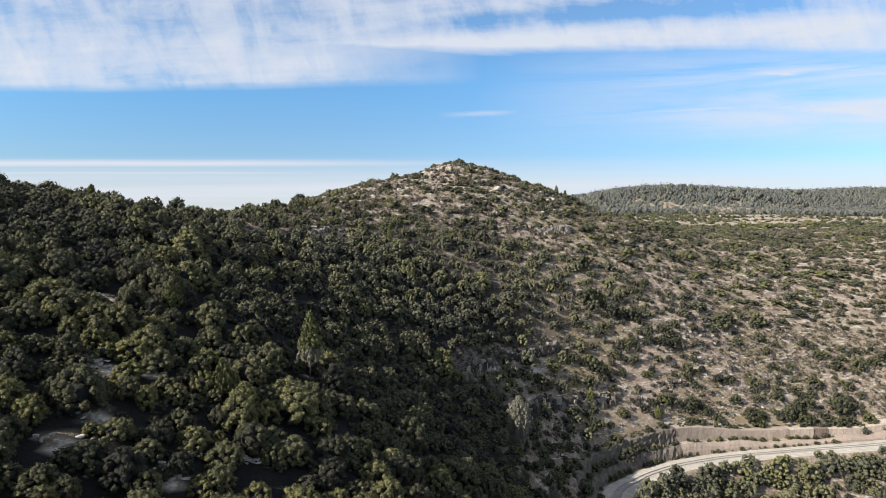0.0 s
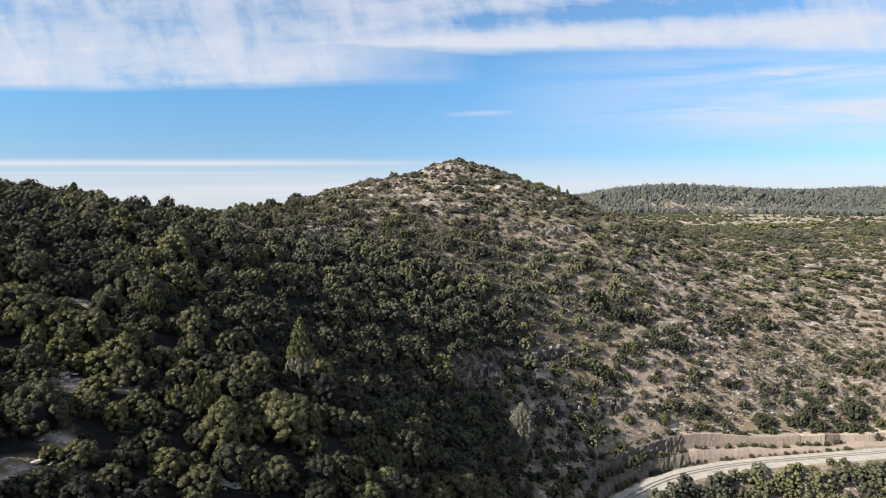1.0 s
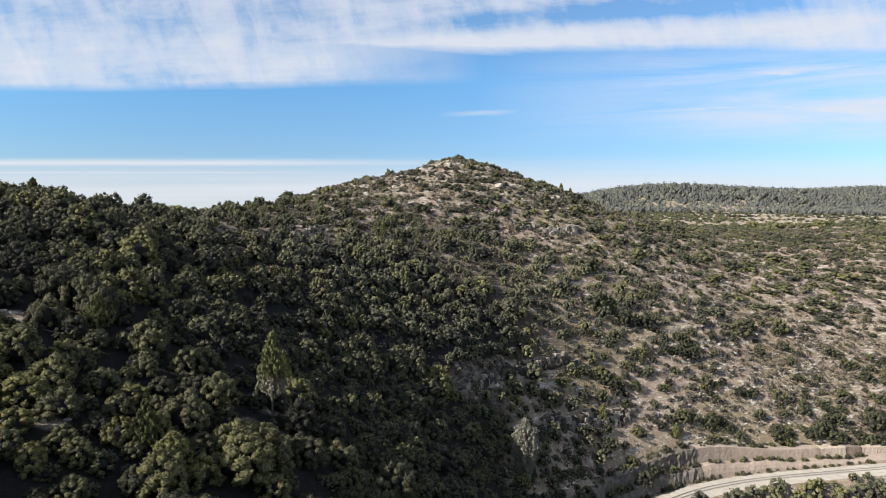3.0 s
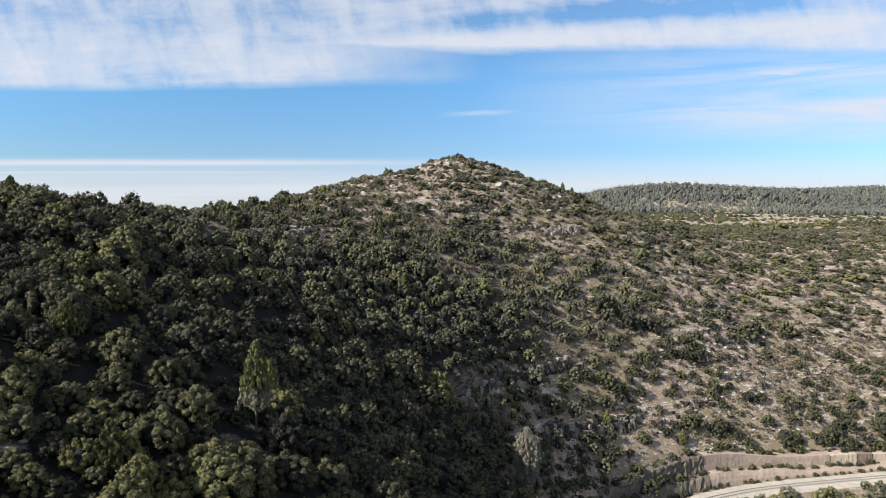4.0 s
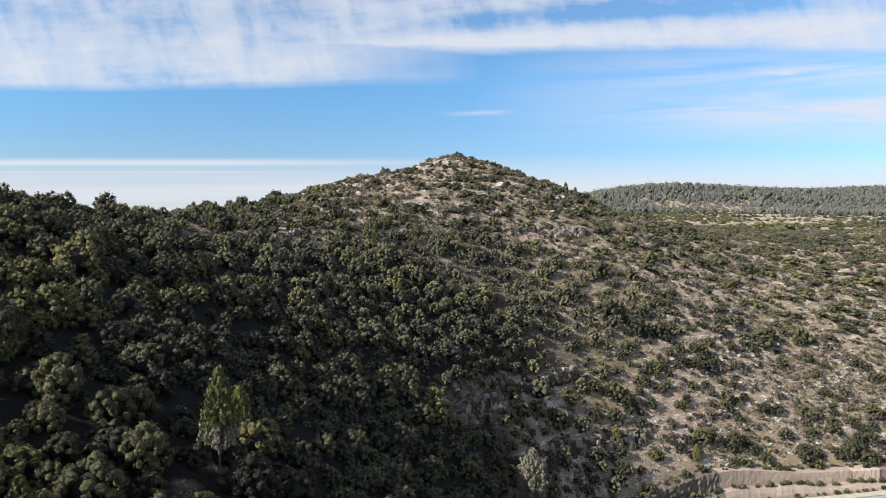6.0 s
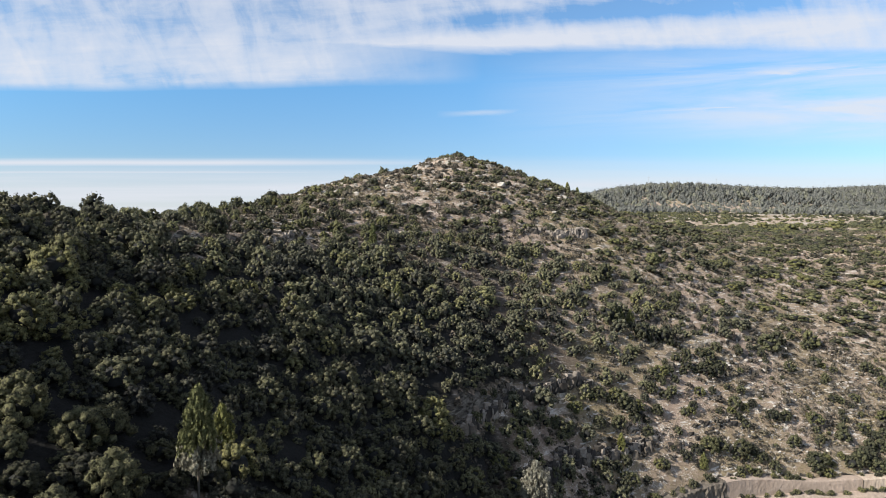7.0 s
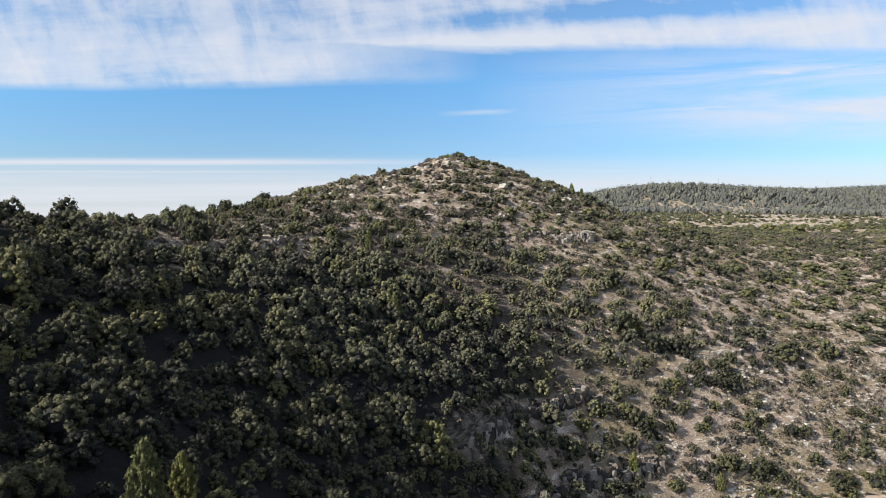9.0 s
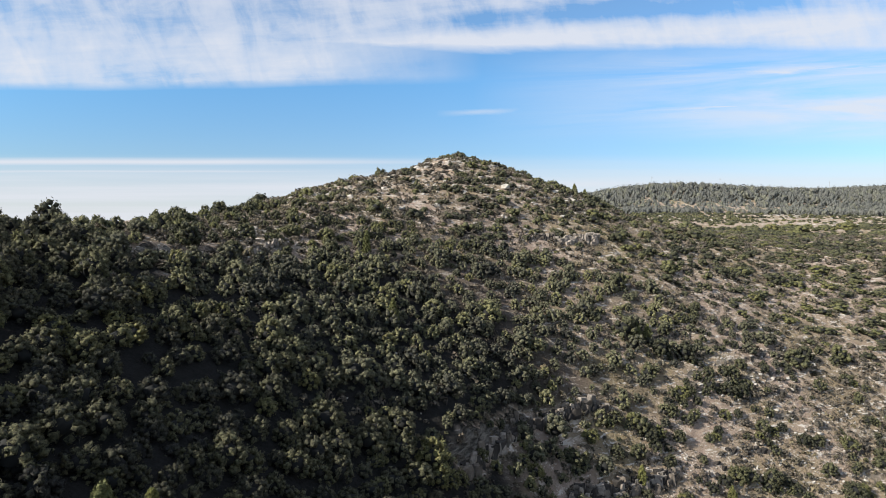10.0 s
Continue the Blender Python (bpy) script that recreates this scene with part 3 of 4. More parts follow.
def closed_wood(x, y):
    """How dense the evergreen scrub stands, 0 to 1."""
    n = fbm(x / 30 + 5, y / 30, 3) - 0.5
    m = fbm(x / 11 - 3, y / 11 + 8, 2) - 0.5
    z = natural(x, y)
    # dense on the spur and in the gully, looser up the flank, sparse on the open slope, closed again on the plateau
    edge = np.interp(y, (150, 175, 195, 206, 216, 232, 265, 290, 340), (16, 20, 28, 42, 56, 62, 66, 70, 68)) + 30 * n
    loose = np.interp(z, (4, 10, 17, 26, 33, 40, 48, 57, 64, 75), (0.50, 0.36, 0.20, 0.22, 0.50, 0.74, 0.84, 0.90, 0.94, 0.88))
    d = 1 - (1 - loose) * step(x - edge, -12, 22) * step(y, 140, 160)
    d = d - 0.36 * step(66 - np.hypot(x - 6, (y - 350) * 0.9), 0, 62)
    d = d - 0.10 * step(y, 205, 240) - 0.48 * step(z, 72, 78) * step(y, 165, 200) * step(12 - x, 0, 15)
    d = np.where(d < 0.9, d + 0.9 * m, d)
    riser = np.abs(bed_phase(x, y) - 0.5) < 0.12
    d = np.where(riser & (bedded(x, y) > 0.3) & (y < 420), d * 0.55, d)
    d = np.maximum(d, (0.80 + 0.3 * m) * step(x, 8, 16) * step(52 - x, 0, 8) * step(y, 150, 160) * step(210 - y, 0, 8))
    d = d * (1 - 0.82 * bare_strip(x, y))
    s, run = off_line(x, y)
    d = np.where((s < -5.4) & (s > -60), 0.95, d)
    d = np.clip(d * (1 - 0.97 * cleared(x, y, CLEARINGS + GAPS)), 0, 1)
    return np.where((s > -5.4) & (s < 10.5), np.where((s > 6.4) & (s < 9.0) & (run < 95), 0.4, 0.0), d)


# ---- ground: one sheet to the horizon ----
def axis(lo, hi, pitch, far_lo, far_hi):
    mid = np.arange(lo, hi + 0.01, pitch)
    left, right, d = [], [], pitch
    a = lo
    while a > far_lo:
        d *= 1.13
        a -= d
        left.append(a)
    d, a = pitch, hi
    while a < far_hi:
        d *= 1.13
        a += d
        right.append(a)
    return np.r_[left[::-1], mid, right]


def build_ground():
    gx, gy = axis(-110, 215, 1.35, -4600, 4600), axis(45, 375, 1.35, -2500, 4700)
    X, Y = np.meshgrid(gx, gy)
    Z = ground_z(X.ravel(), Y.ravel())
    nx, ny = len(gx), len(gy)
    i = (np.arange(ny - 1)[:, None] * nx + np.arange(nx - 1)[None]).ravel()
    quads = np.stack([i, i + 1, i + nx + 1, i + nx], 1)
    me = mesh_from("ground", np.stack([X.ravel(), Y.ravel(), Z], 1), quads, [GROUND], True)
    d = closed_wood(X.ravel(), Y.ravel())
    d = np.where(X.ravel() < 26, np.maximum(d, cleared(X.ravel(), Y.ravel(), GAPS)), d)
    # how far the ground takes this litter and its painted shade, by scrub density
    a = me.attributes.new("shaded_litter", "FLOAT", "POINT")
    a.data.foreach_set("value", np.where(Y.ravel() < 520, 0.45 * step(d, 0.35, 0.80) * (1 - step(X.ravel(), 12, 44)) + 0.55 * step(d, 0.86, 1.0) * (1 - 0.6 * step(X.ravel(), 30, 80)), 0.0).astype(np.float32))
    a = me.attributes.new("slabs", "FLOAT", "POINT")
    a.data.foreach_set("value", cleared(X.ravel(), Y.ravel(), [(30, 199, 2.2), (34, 203, 2.0)] + CLEARINGS).astype(np.float32))
    tagged(new("ground", me), "stony hillside of pale limestone, brown earth and thin dry grass", "ground", "", "structure")


build_ground()


# ---- the railway and its cutting ----
def ribbon(name, path, profile, mat, closed=True, wobble=0.0, seed=0):
    """A solid swept along the railway: profile rows are (offset towards the hill, height), functions of the run allowed."""
    rng = np.random.default_rng(seed)
    n, k = len(path), len(profile)
    V = np.zeros((n, k, 3))
    for j, (s, z) in enumerate(profile):
        sv = s(path) if callable(s) else np.full(n, float(s))
        zv = z(path) if callable(z) else np.full(n, float(z))
        if wobble:
            sv = sv + rng.normal(0, wobble, n) + wobble * 2 * (fbm(path / 6.0, np.full(n, j * 3.7 + seed), 3) - 0.5)
            zv = zv + rng.normal(0, wobble * 0.6, n)
        px = np.interp(path, np.arange(len(LINE)), LINE[:, 0]) + np.interp(path, np.arange(len(LINE)), NORM[:, 0]) * sv
        py = np.interp(path, np.arange(len(LINE)), LINE[:, 1]) + np.interp(path, np.arange(len(LINE)), NORM[:, 1]) * sv
        V[:, j] = np.stack([px, py, zv], 1)
    quads = []
    for j in range(k if closed else k - 1):
        a = np.arange(n - 1) * k + j
        b = np.arange(n - 1) * k + (j + 1) % k
        quads.append(np.stack([a, b, b + k, a + k], 1))
    return mesh_from(name, V.reshape(-1, 3), np.vstack(quads), [mat])


def build_railway():
    run = np.arange(0, len(LINE) - 1, 0.5)
    bed = ribbon("trackbed", run, [(-5.0, -1.2), (-3.9, 0.12), (-1.7, 0.16), (-1.2, 0.34), (1.4, 0.34), (1.9, 0.16), (4.2, 0.14), (5.2, -1.0)], GRAVEL, True, 0.05, 3)
    tagged(new("trackbed", bed), "pale gravel bed with a service track beside the rails", "trackbed", "", "structure")
    track = empty("railway_track", pose(0, 0, 0))
    tagged(track, "single railway track curving round the foot of the hill", "railway track")
    for s in (-0.62, 0.82):
        part("rail", ribbon("rail", run, [(s - 0.075, 0.40), (s - 0.035, 0.44), (s - 0.04, 0.60), (s + 0.04, 0.60), (s + 0.035, 0.44), (s + 0.075, 0.40)], STEEL), track, "rusty steel rail")
    bm = bmesh.new()
    bmesh.ops.create_cube(bm, size=1.0, matrix=Matrix.Diagonal((2.4, 0.25, 0.14, 1)))
    bmesh.ops.bevel(bm, geom=bm.edges[:], offset=0.02, segments=1, affect="EDGES")
    me = bpy.data.meshes.new("sleeper")
    bm.to_mesh(me)
    bm.free()
    me.materials.append(SLEEPER)
    for r in np.arange(30, 150, 0.62):
        k = int(r)
        f = r - k
        p, t, q = LINE[k] * (1 - f) + LINE[k + 1] * f, TANG[k], NORM[k]
        p = p + q * 0.1
        part("sleeper", me, track, "", pose(p[0], p[1], 0.335, 0, 0, math.degrees(math.atan2(q[1], q[0]))))


def build_cutting():
    # the bend turned from the sun gets the rock with shade in its colour
    for lo, hi, mat, rough, word in ((10, 103, BROWN_CUT, 0.20, "brown weathered, shade-darkened"), (102.5, 205, CUT_STONE, 0.02, "pale cut")):
        run = np.arange(lo, hi, 0.7)
        low = ribbon("lower_rock_face", run, [(5.2, -0.6), (5.45, lambda r: low_tier(r) * 0.35), (5.9, lambda r: low_tier(r) * 0.7), (6.6, low_tier), (8.2, lambda r: low_tier(r) + 0.15), (9.4, lambda r: low_tier(r) + 0.2), (9.6, -0.6)], mat, True, rough, 5)
        tagged(new("lower_rock_face", low), "low " + word + " rock face with a berm beside the track", "rock cutting", "", "structure")
        if mat is CUT_STONE:
            run = np.arange(lo, 147, 0.7)
        wall = [(8.3, lambda r: low_tier(r) - 0.8)]
        for j, f in enumerate((0.25, 0.5, 0.75, 0.95)):
            wall.append((8.45 + 0.12 * j, lambda r, f=f: low_tier(r) + (top_tier(r) - low_tier(r)) * f))
        wall += [(9.2, lambda r: top_tier(r) + 0.05), (12.0, lambda r: top_tier(r) + 0.25), (12.2, 0.0)]
        up = ribbon("upper_rock_face", run, wall, mat, True, rough, 9)
        tagged(new("upper_rock_face", up), "steep " + word + " rock face over the railway", "rock cutting", "", "structure")
    # further along, the face is trimmed into flat stretches of different stone
    for lo, hi, mat, out, word in ((146.5, 156.2, BUFF_CUT, 0.10, "buff"), (156, 162.2, RED_CUT, -0.15, "reddish"), (162, 205, BUFF_CUT, 0.12, "buff")):
        run = np.arange(lo, hi, 0.5)
        wall = [(8.2 - out, lambda r: low_tier(r) - 0.8), (8.35 - out, lambda r: low_tier(r) + 0.8), (8.5 - out, lambda r: top_tier(r) - 0.3), (9.0, lambda r: top_tier(r) + 0.05), (12.0, lambda r: top_tier(r) + 0.25), (12.2, 0.0)]
        up = ribbon("upper_rock_face", run, wall, mat, True, 0.04, int(lo))
        tagged(new("upper_rock_face", up), "flat trimmed " + word + " rock face over the railway", "rock cutting", "", "structure")


build_railway()
build_cutting()


# ---- rocks ----
def rock_mesh(seed, mat, flat=0.6):
    """An angular block: a box of small faces, chipped by planes."""
    rng = np.random.default_rng(seed)
    bm = bmesh.new()
    bmesh.ops.create_cube(bm, size=2.0)
    bmesh.ops.subdivide_edges(bm, edges=bm.edges[:], cuts=1, use_grid_fill=True)
    bmesh.ops.triangulate(bm, faces=bm.faces[:])
    bm.verts.ensure_lookup_table()
    v = np.array([q.co[:] for q in bm.verts])
    f = np.array([[q.index for q in g.verts] for g in bm.faces])
    bm.free()
    v = v + rng.normal(0, 0.10, v.shape)
    for _ in range(6):
        d = rng.normal(size=3)
        d /= np.linalg.norm(d)
        h = v @ d
        v = v - np.maximum(h - rng.uniform(0.75, 1.1), 0)[:, None] * d
    return mesh_from("rock", v * np.array([0.9, 0.7, flat]), f, [mat])


CRAG_ROCKS = [rock_mesh(s + 40, CRAG, 0.9) for s in range(6)]
PALE_ROCKS = [rock_mesh(s, LIMESTONE, 0.7) for s in range(5)]
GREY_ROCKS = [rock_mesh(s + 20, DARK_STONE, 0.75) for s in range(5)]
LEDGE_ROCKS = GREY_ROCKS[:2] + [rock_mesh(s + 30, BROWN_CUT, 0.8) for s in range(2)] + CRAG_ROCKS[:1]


def bed_y(x, level, lo, hi):
    """Where the slope reaches a height, going away from the start at a given x."""
    y = np.arange(lo, hi, 0.5)
    return float(y[np.abs(natural(np.full(y.shape, float(x)), y) - level).argmin()])


def outcrop(label, span, level, reach, count, size, tall, meshes, seed, depth=0.8):
    """Blocks of one broken bed that keeps its level across the slope."""
    xs = np.linspace(span[0], span[1], 24)
    broken_bed(label, [(x, bed_y(x, level, *reach)) for x in xs], count, size, tall, meshes, seed, depth)


def broken_bed(label, line, count, size, tall, meshes, seed, depth=0.8):
    """Blocks along a line in plan; every block is a part of the outcrop."""
    rng = np.random.default_rng(seed)
    line = np.array(line, float)
    run = np.r_[0, np.cumsum(np.linalg.norm(np.diff(line, axis=0), axis=1))]
    mx, my = (float(np.interp(run[-1] / 2, run, line[:, c])) for c in (0, 1))
    z0 = float(ground_z(mx, my))
    thing = empty("rock_outcrop", pose(mx, my, z0))
    tagged(thing, label, "rock outcrop", "rock outcrops on the hill")
    for k in range(count):
        at = run[-1] * (k + rng.uniform(0.0, 1.0)) / count
        x, y = (float(np.interp(at, run, line[:, c])) for c in (0, 1))
        x1, y1 = (float(np.interp(at + 1.5, run, line[:, c])) for c in (0, 1))
        turn = math.degrees(math.atan2(y1 - y, x1 - x)) if at + 1.5 < run[-1] else 0
        x, y = x + rng.normal(0, depth * 0.5), y + rng.normal(0, depth)
        s, h = size * rng.uniform(0.5, 1.4), tall * rng.uniform(0.45, 1.2)
        z = float(ground_z(x, y))
        m = pose(x - mx, y - my, z - z0 + h * 0.15, rng.normal(0, 6), rng.normal(0, 6), turn + rng.normal(0, 18))
        part("rock", meshes[k % len(meshes)], thing, "", m @ Matrix.Diagonal((s, s * 0.8, h * 0.65, 1)))


outcrop("pale limestone crag of upright blocks on the hillside", (43, 58), 74.0, (255, 295), 54, 1.1, 2.8, CRAG_ROCKS, 1, 0.8)
outcrop("grey limestone crag among shrubs on the hillside", (28, 43), 74.8, (255, 290), 34, 0.8, 2.0, LEDGE_ROCKS, 2)
outcrop("broken dark limestone bed among shrubs", (4, 26), 76.0, (245, 285), 14, 0.8, 1.4, GREY_ROCKS, 3)
outcrop("small pale crag below the summit slope", (-14, -8), 74.5, (240, 285), 12, 0.9, 2.6, CRAG_ROCKS, 4, 0.6)
broken_bed("long low limestone ledge along the spur", [(-54, 170), (-50, 181), (-45, 194), (-38, 214)], 90, 0.7, 1.2, CRAG_ROCKS, 5, 0.8)
outcrop("low weathered limestone ledge on the saddle", (-60, -44), 79.0, (170, 220), 16, 0.8, 0.7, PALE_ROCKS, 6)
outcrop("thin pale limestone bed across the spur", (-44, -20), 82.0, (190, 260), 18, 0.7, 0.7, PALE_ROCKS, 14)
# both ledges owe part of their dark to shade in the rock colour
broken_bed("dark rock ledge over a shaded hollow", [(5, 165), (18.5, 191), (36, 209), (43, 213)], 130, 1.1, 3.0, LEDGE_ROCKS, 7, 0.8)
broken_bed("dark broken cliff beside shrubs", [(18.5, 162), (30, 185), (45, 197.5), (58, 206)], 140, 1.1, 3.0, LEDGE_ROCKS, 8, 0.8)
outcrop("grey limestone ledge above the cutting", (60, 92), 20.0, (190, 230), 26, 0.8, 1.4, GREY_ROCKS, 9, 1.2)
outcrop("stepped pale limestone bed on the open slope", (64, 110), 33.0, (200, 260), 34, 0.7, 0.7, PALE_ROCKS, 15, 1.5)
for k, (level, x0, x1) in enumerate(((12.5, 72, 128), (17, 66, 118), (21.5, 74, 150), (28, 70, 158), (38, 72, 150), (45, 84, 160))):
    outcrop("low row of pale stones along an old terrace edge", (x0, x1), level, (195, 285), 46, 0.42, 0.5, PALE_ROCKS + CRAG_ROCKS[:2], 80 + k, 0.9)
outcrop("low pale limestone bed on the open slope", (100, 160), 24.0, (210, 270), 34, 0.7, 0.7, PALE_ROCKS, 16, 1.8)
for k, (cx, cy, r) in enumerate(CLEARINGS):
    broken_bed("white limestone slabs in a gap among oaks", [(cx - 1.5 * r, cy - 0.5 * r), (cx + 0.2 * r, cy - 0.2 * r), (cx + 1.5 * r, cy + 0.6 * r)], 9, 0.36, 0.42, PALE_ROCKS, 60 + k, 0.55 * r)
outcrop("pale boulders on the summit", (-10, 18), 109.0, (330, 356), 18, 1.1, 1.2, PALE_ROCKS, 13, 3.0)


# ---- plants ----
def scatter(x0, x1, y0, y1, pitch, seed, loose=0.42):
    rng = np.random.default_rng(seed)
    X, Y = np.meshgrid(np.arange(x0, x1, pitch), np.arange(y0, y1, pitch))
    X = (X + (np.arange(X.shape[0]) % 2)[:, None] * pitch / 2).ravel() + rng.uniform(-loose, loose, X.size) * pitch
    Y = Y.ravel() + rng.uniform(-loose, loose, Y.size) * pitch
    keep = (X > -0.76 * Y - 14) & (X < 0.76 * Y + 12)
    return X[keep], Y[keep], rng


def plants(x, y, size, tall, rng, sink=0.25):
    n = len(x)
    s = size * np.clip(np.exp(rng.normal(0, 0.25, n)), 0.55, 1.4)
    return np.stack([x, y, ground_z(x, y) - sink, s, s * tall * rng.uniform(0.85, 1.2, n), rng.uniform(0, 6.28, n)], 1)


NEAR_CROWNS = [crown(100 + k, 44, 26, 0.050, tall=1.5) for k in range(8)]
MID_CROWNS = [crown(200 + k, 34, 9, 0.066, tall=1.55, fine=0) for k in range(8)]
SLOPE_CROWNS = [crown(230 + k, 24, 6, 0.085, tall=1.5, fine=0) for k in range(8)]
BUSHES = [crown(250 + k, 24, 7, 0.080, tall=1.4, fine=0) for k in range(6)]
FAR_CROWNS = [crown(300 + k, 10, 3, 0.13, 1.15, fine=0) for k in range(6)]
LOW_TUFTS = [tuft(400 + k, 18, 0.30) for k in range(5)]


def trunk_mesh(seed, mat, top=0.75, thick=0.07, limbs=4):
    """A tapered, forking stem, 1 high."""
    rng = np.random.default_rng(seed)
    V, F, n = [], [], 0

    def limb(a, b, ra, rb, sides=6, rings=4):
        nonlocal n
        a, b = np.array(a), np.array(b)
        for i in range(rings):
            f = i / (rings - 1)
            c = a + (b - a) * f + rng.normal(0, 0.012, 3) * (0 < f < 1)
            r = ra + (rb - ra) * f
            for j in range(sides):
                w = 6.283 * j / sides
                V.append((c[0] + r * math.cos(w), c[1] + r * math.sin(w), c[2]))
        for i in range(rings - 1):
            for j in range(sides):
                q = n + i * sides
                F.append((q + j, q + (j + 1) % sides, q + sides + (j + 1) % sides, q + sides + j))
        n += rings * sides

    limb((0, 0, -0.15), (0, 0, top), thick, thick * 0.3)
    for k in range(limbs):
        w, h = 1.6 * k + rng.uniform(0, 1), rng.uniform(0.2, 0.45)
        limb((0, 0, h), (0.45 * math.cos(w), 0.45 * math.sin(w), h + 0.3), thick * 0.55, thick * 0.2, 5, 3)
    return mesh_from("trunk", V, F, [mat], True)


def oak_kinds(crowns, label, category, group, leaves):
    """The first of each shape of bush, with its stem and crown."""
    made, stem = [], trunk_mesh(5, BARK)
    for v, f, leaf in crowns:
        ob = empty("evergreen_oak", pose(0, 0, 0))
        tagged(ob, label, category, group)
        part("trunk", stem, ob)
        me = mesh_from("crown", v, f, [leaves, CORE_SHADE], True)
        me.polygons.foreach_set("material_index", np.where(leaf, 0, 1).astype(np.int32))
        part("crown", me, ob)
        made.append(ob)
    return made


def set_out(kinds, rows):
    for k, (px, py, pz, s, h, turn) in enumerate(rows):
        m = pose(px, py, pz, 0, 0, math.degrees(turn))
        ob = kinds[k] if k < len(kinds) else copy_thing(kinds[k % len(kinds)], m)
        ob.matrix_basis = m @ Matrix.Diagonal((s, s, h, 1))


# large bushes that stand apart: over the cutting, and on the open slope and ledges (x, y, half width)
ROW_BUSHES = [(76, 210.5, 2.9), (79.5, 211.5, 2.3), (86, 213, 2.7), (89.5, 214, 2.1), (92.4, 213.5, 1.9), (109.3, 216.5, 2.9), (112.5, 217.5, 2.0), (121.1, 218, 2.3), (128.5, 218.5, 2.9),
              (132, 219.5, 2.2), (138.8, 221.5, 2.0), (144.6, 221, 2.5), (148, 222, 2.3), (152, 222, 3.0), (156, 223.5, 2.6), (149.2, 226, 2.2), (160.4, 223.5, 2.5), (59.8, 201.5, 1.7)]
LONE_BUSHES = [(57.7, 207.5, 1.9), (53.5, 211, 2.6), (56.5, 212.5, 2.3), (62.4, 214, 2.0), (73.7, 218, 1.5), (101.5, 225, 2.4), (105.5, 226, 2.2), (115.9, 228, 2.6), (87.5, 222.5, 1.5), (95.7, 226.5, 1.6),
               (142.3, 235, 2.7), (155.4, 238.5, 1.7), (157.9, 246, 2.8), (164.4, 245.5, 1.8), (44.9, 210.5, 2.4), (50.3, 213, 2.2), (30.5, 193, 2.6), (36.5, 201.5, 2.1), (43.2, 202.5, 2.0)]
HIGH_BUSHES = [(20, 178.5, 1.9), (13.1, 163.5, 2.2), (82.5, 231, 2.8), (87, 232, 2.4), (67, 225, 2.5), (70, 226.5, 2.0), (78.7, 224, 1.7), (117.4, 244.5, 2.3), (152.9, 251, 1.7), (165, 255.5, 1.7), (39.9, 190.5, 2.2), (54.4, 192, 1.8), (49.3, 193, 1.9)]


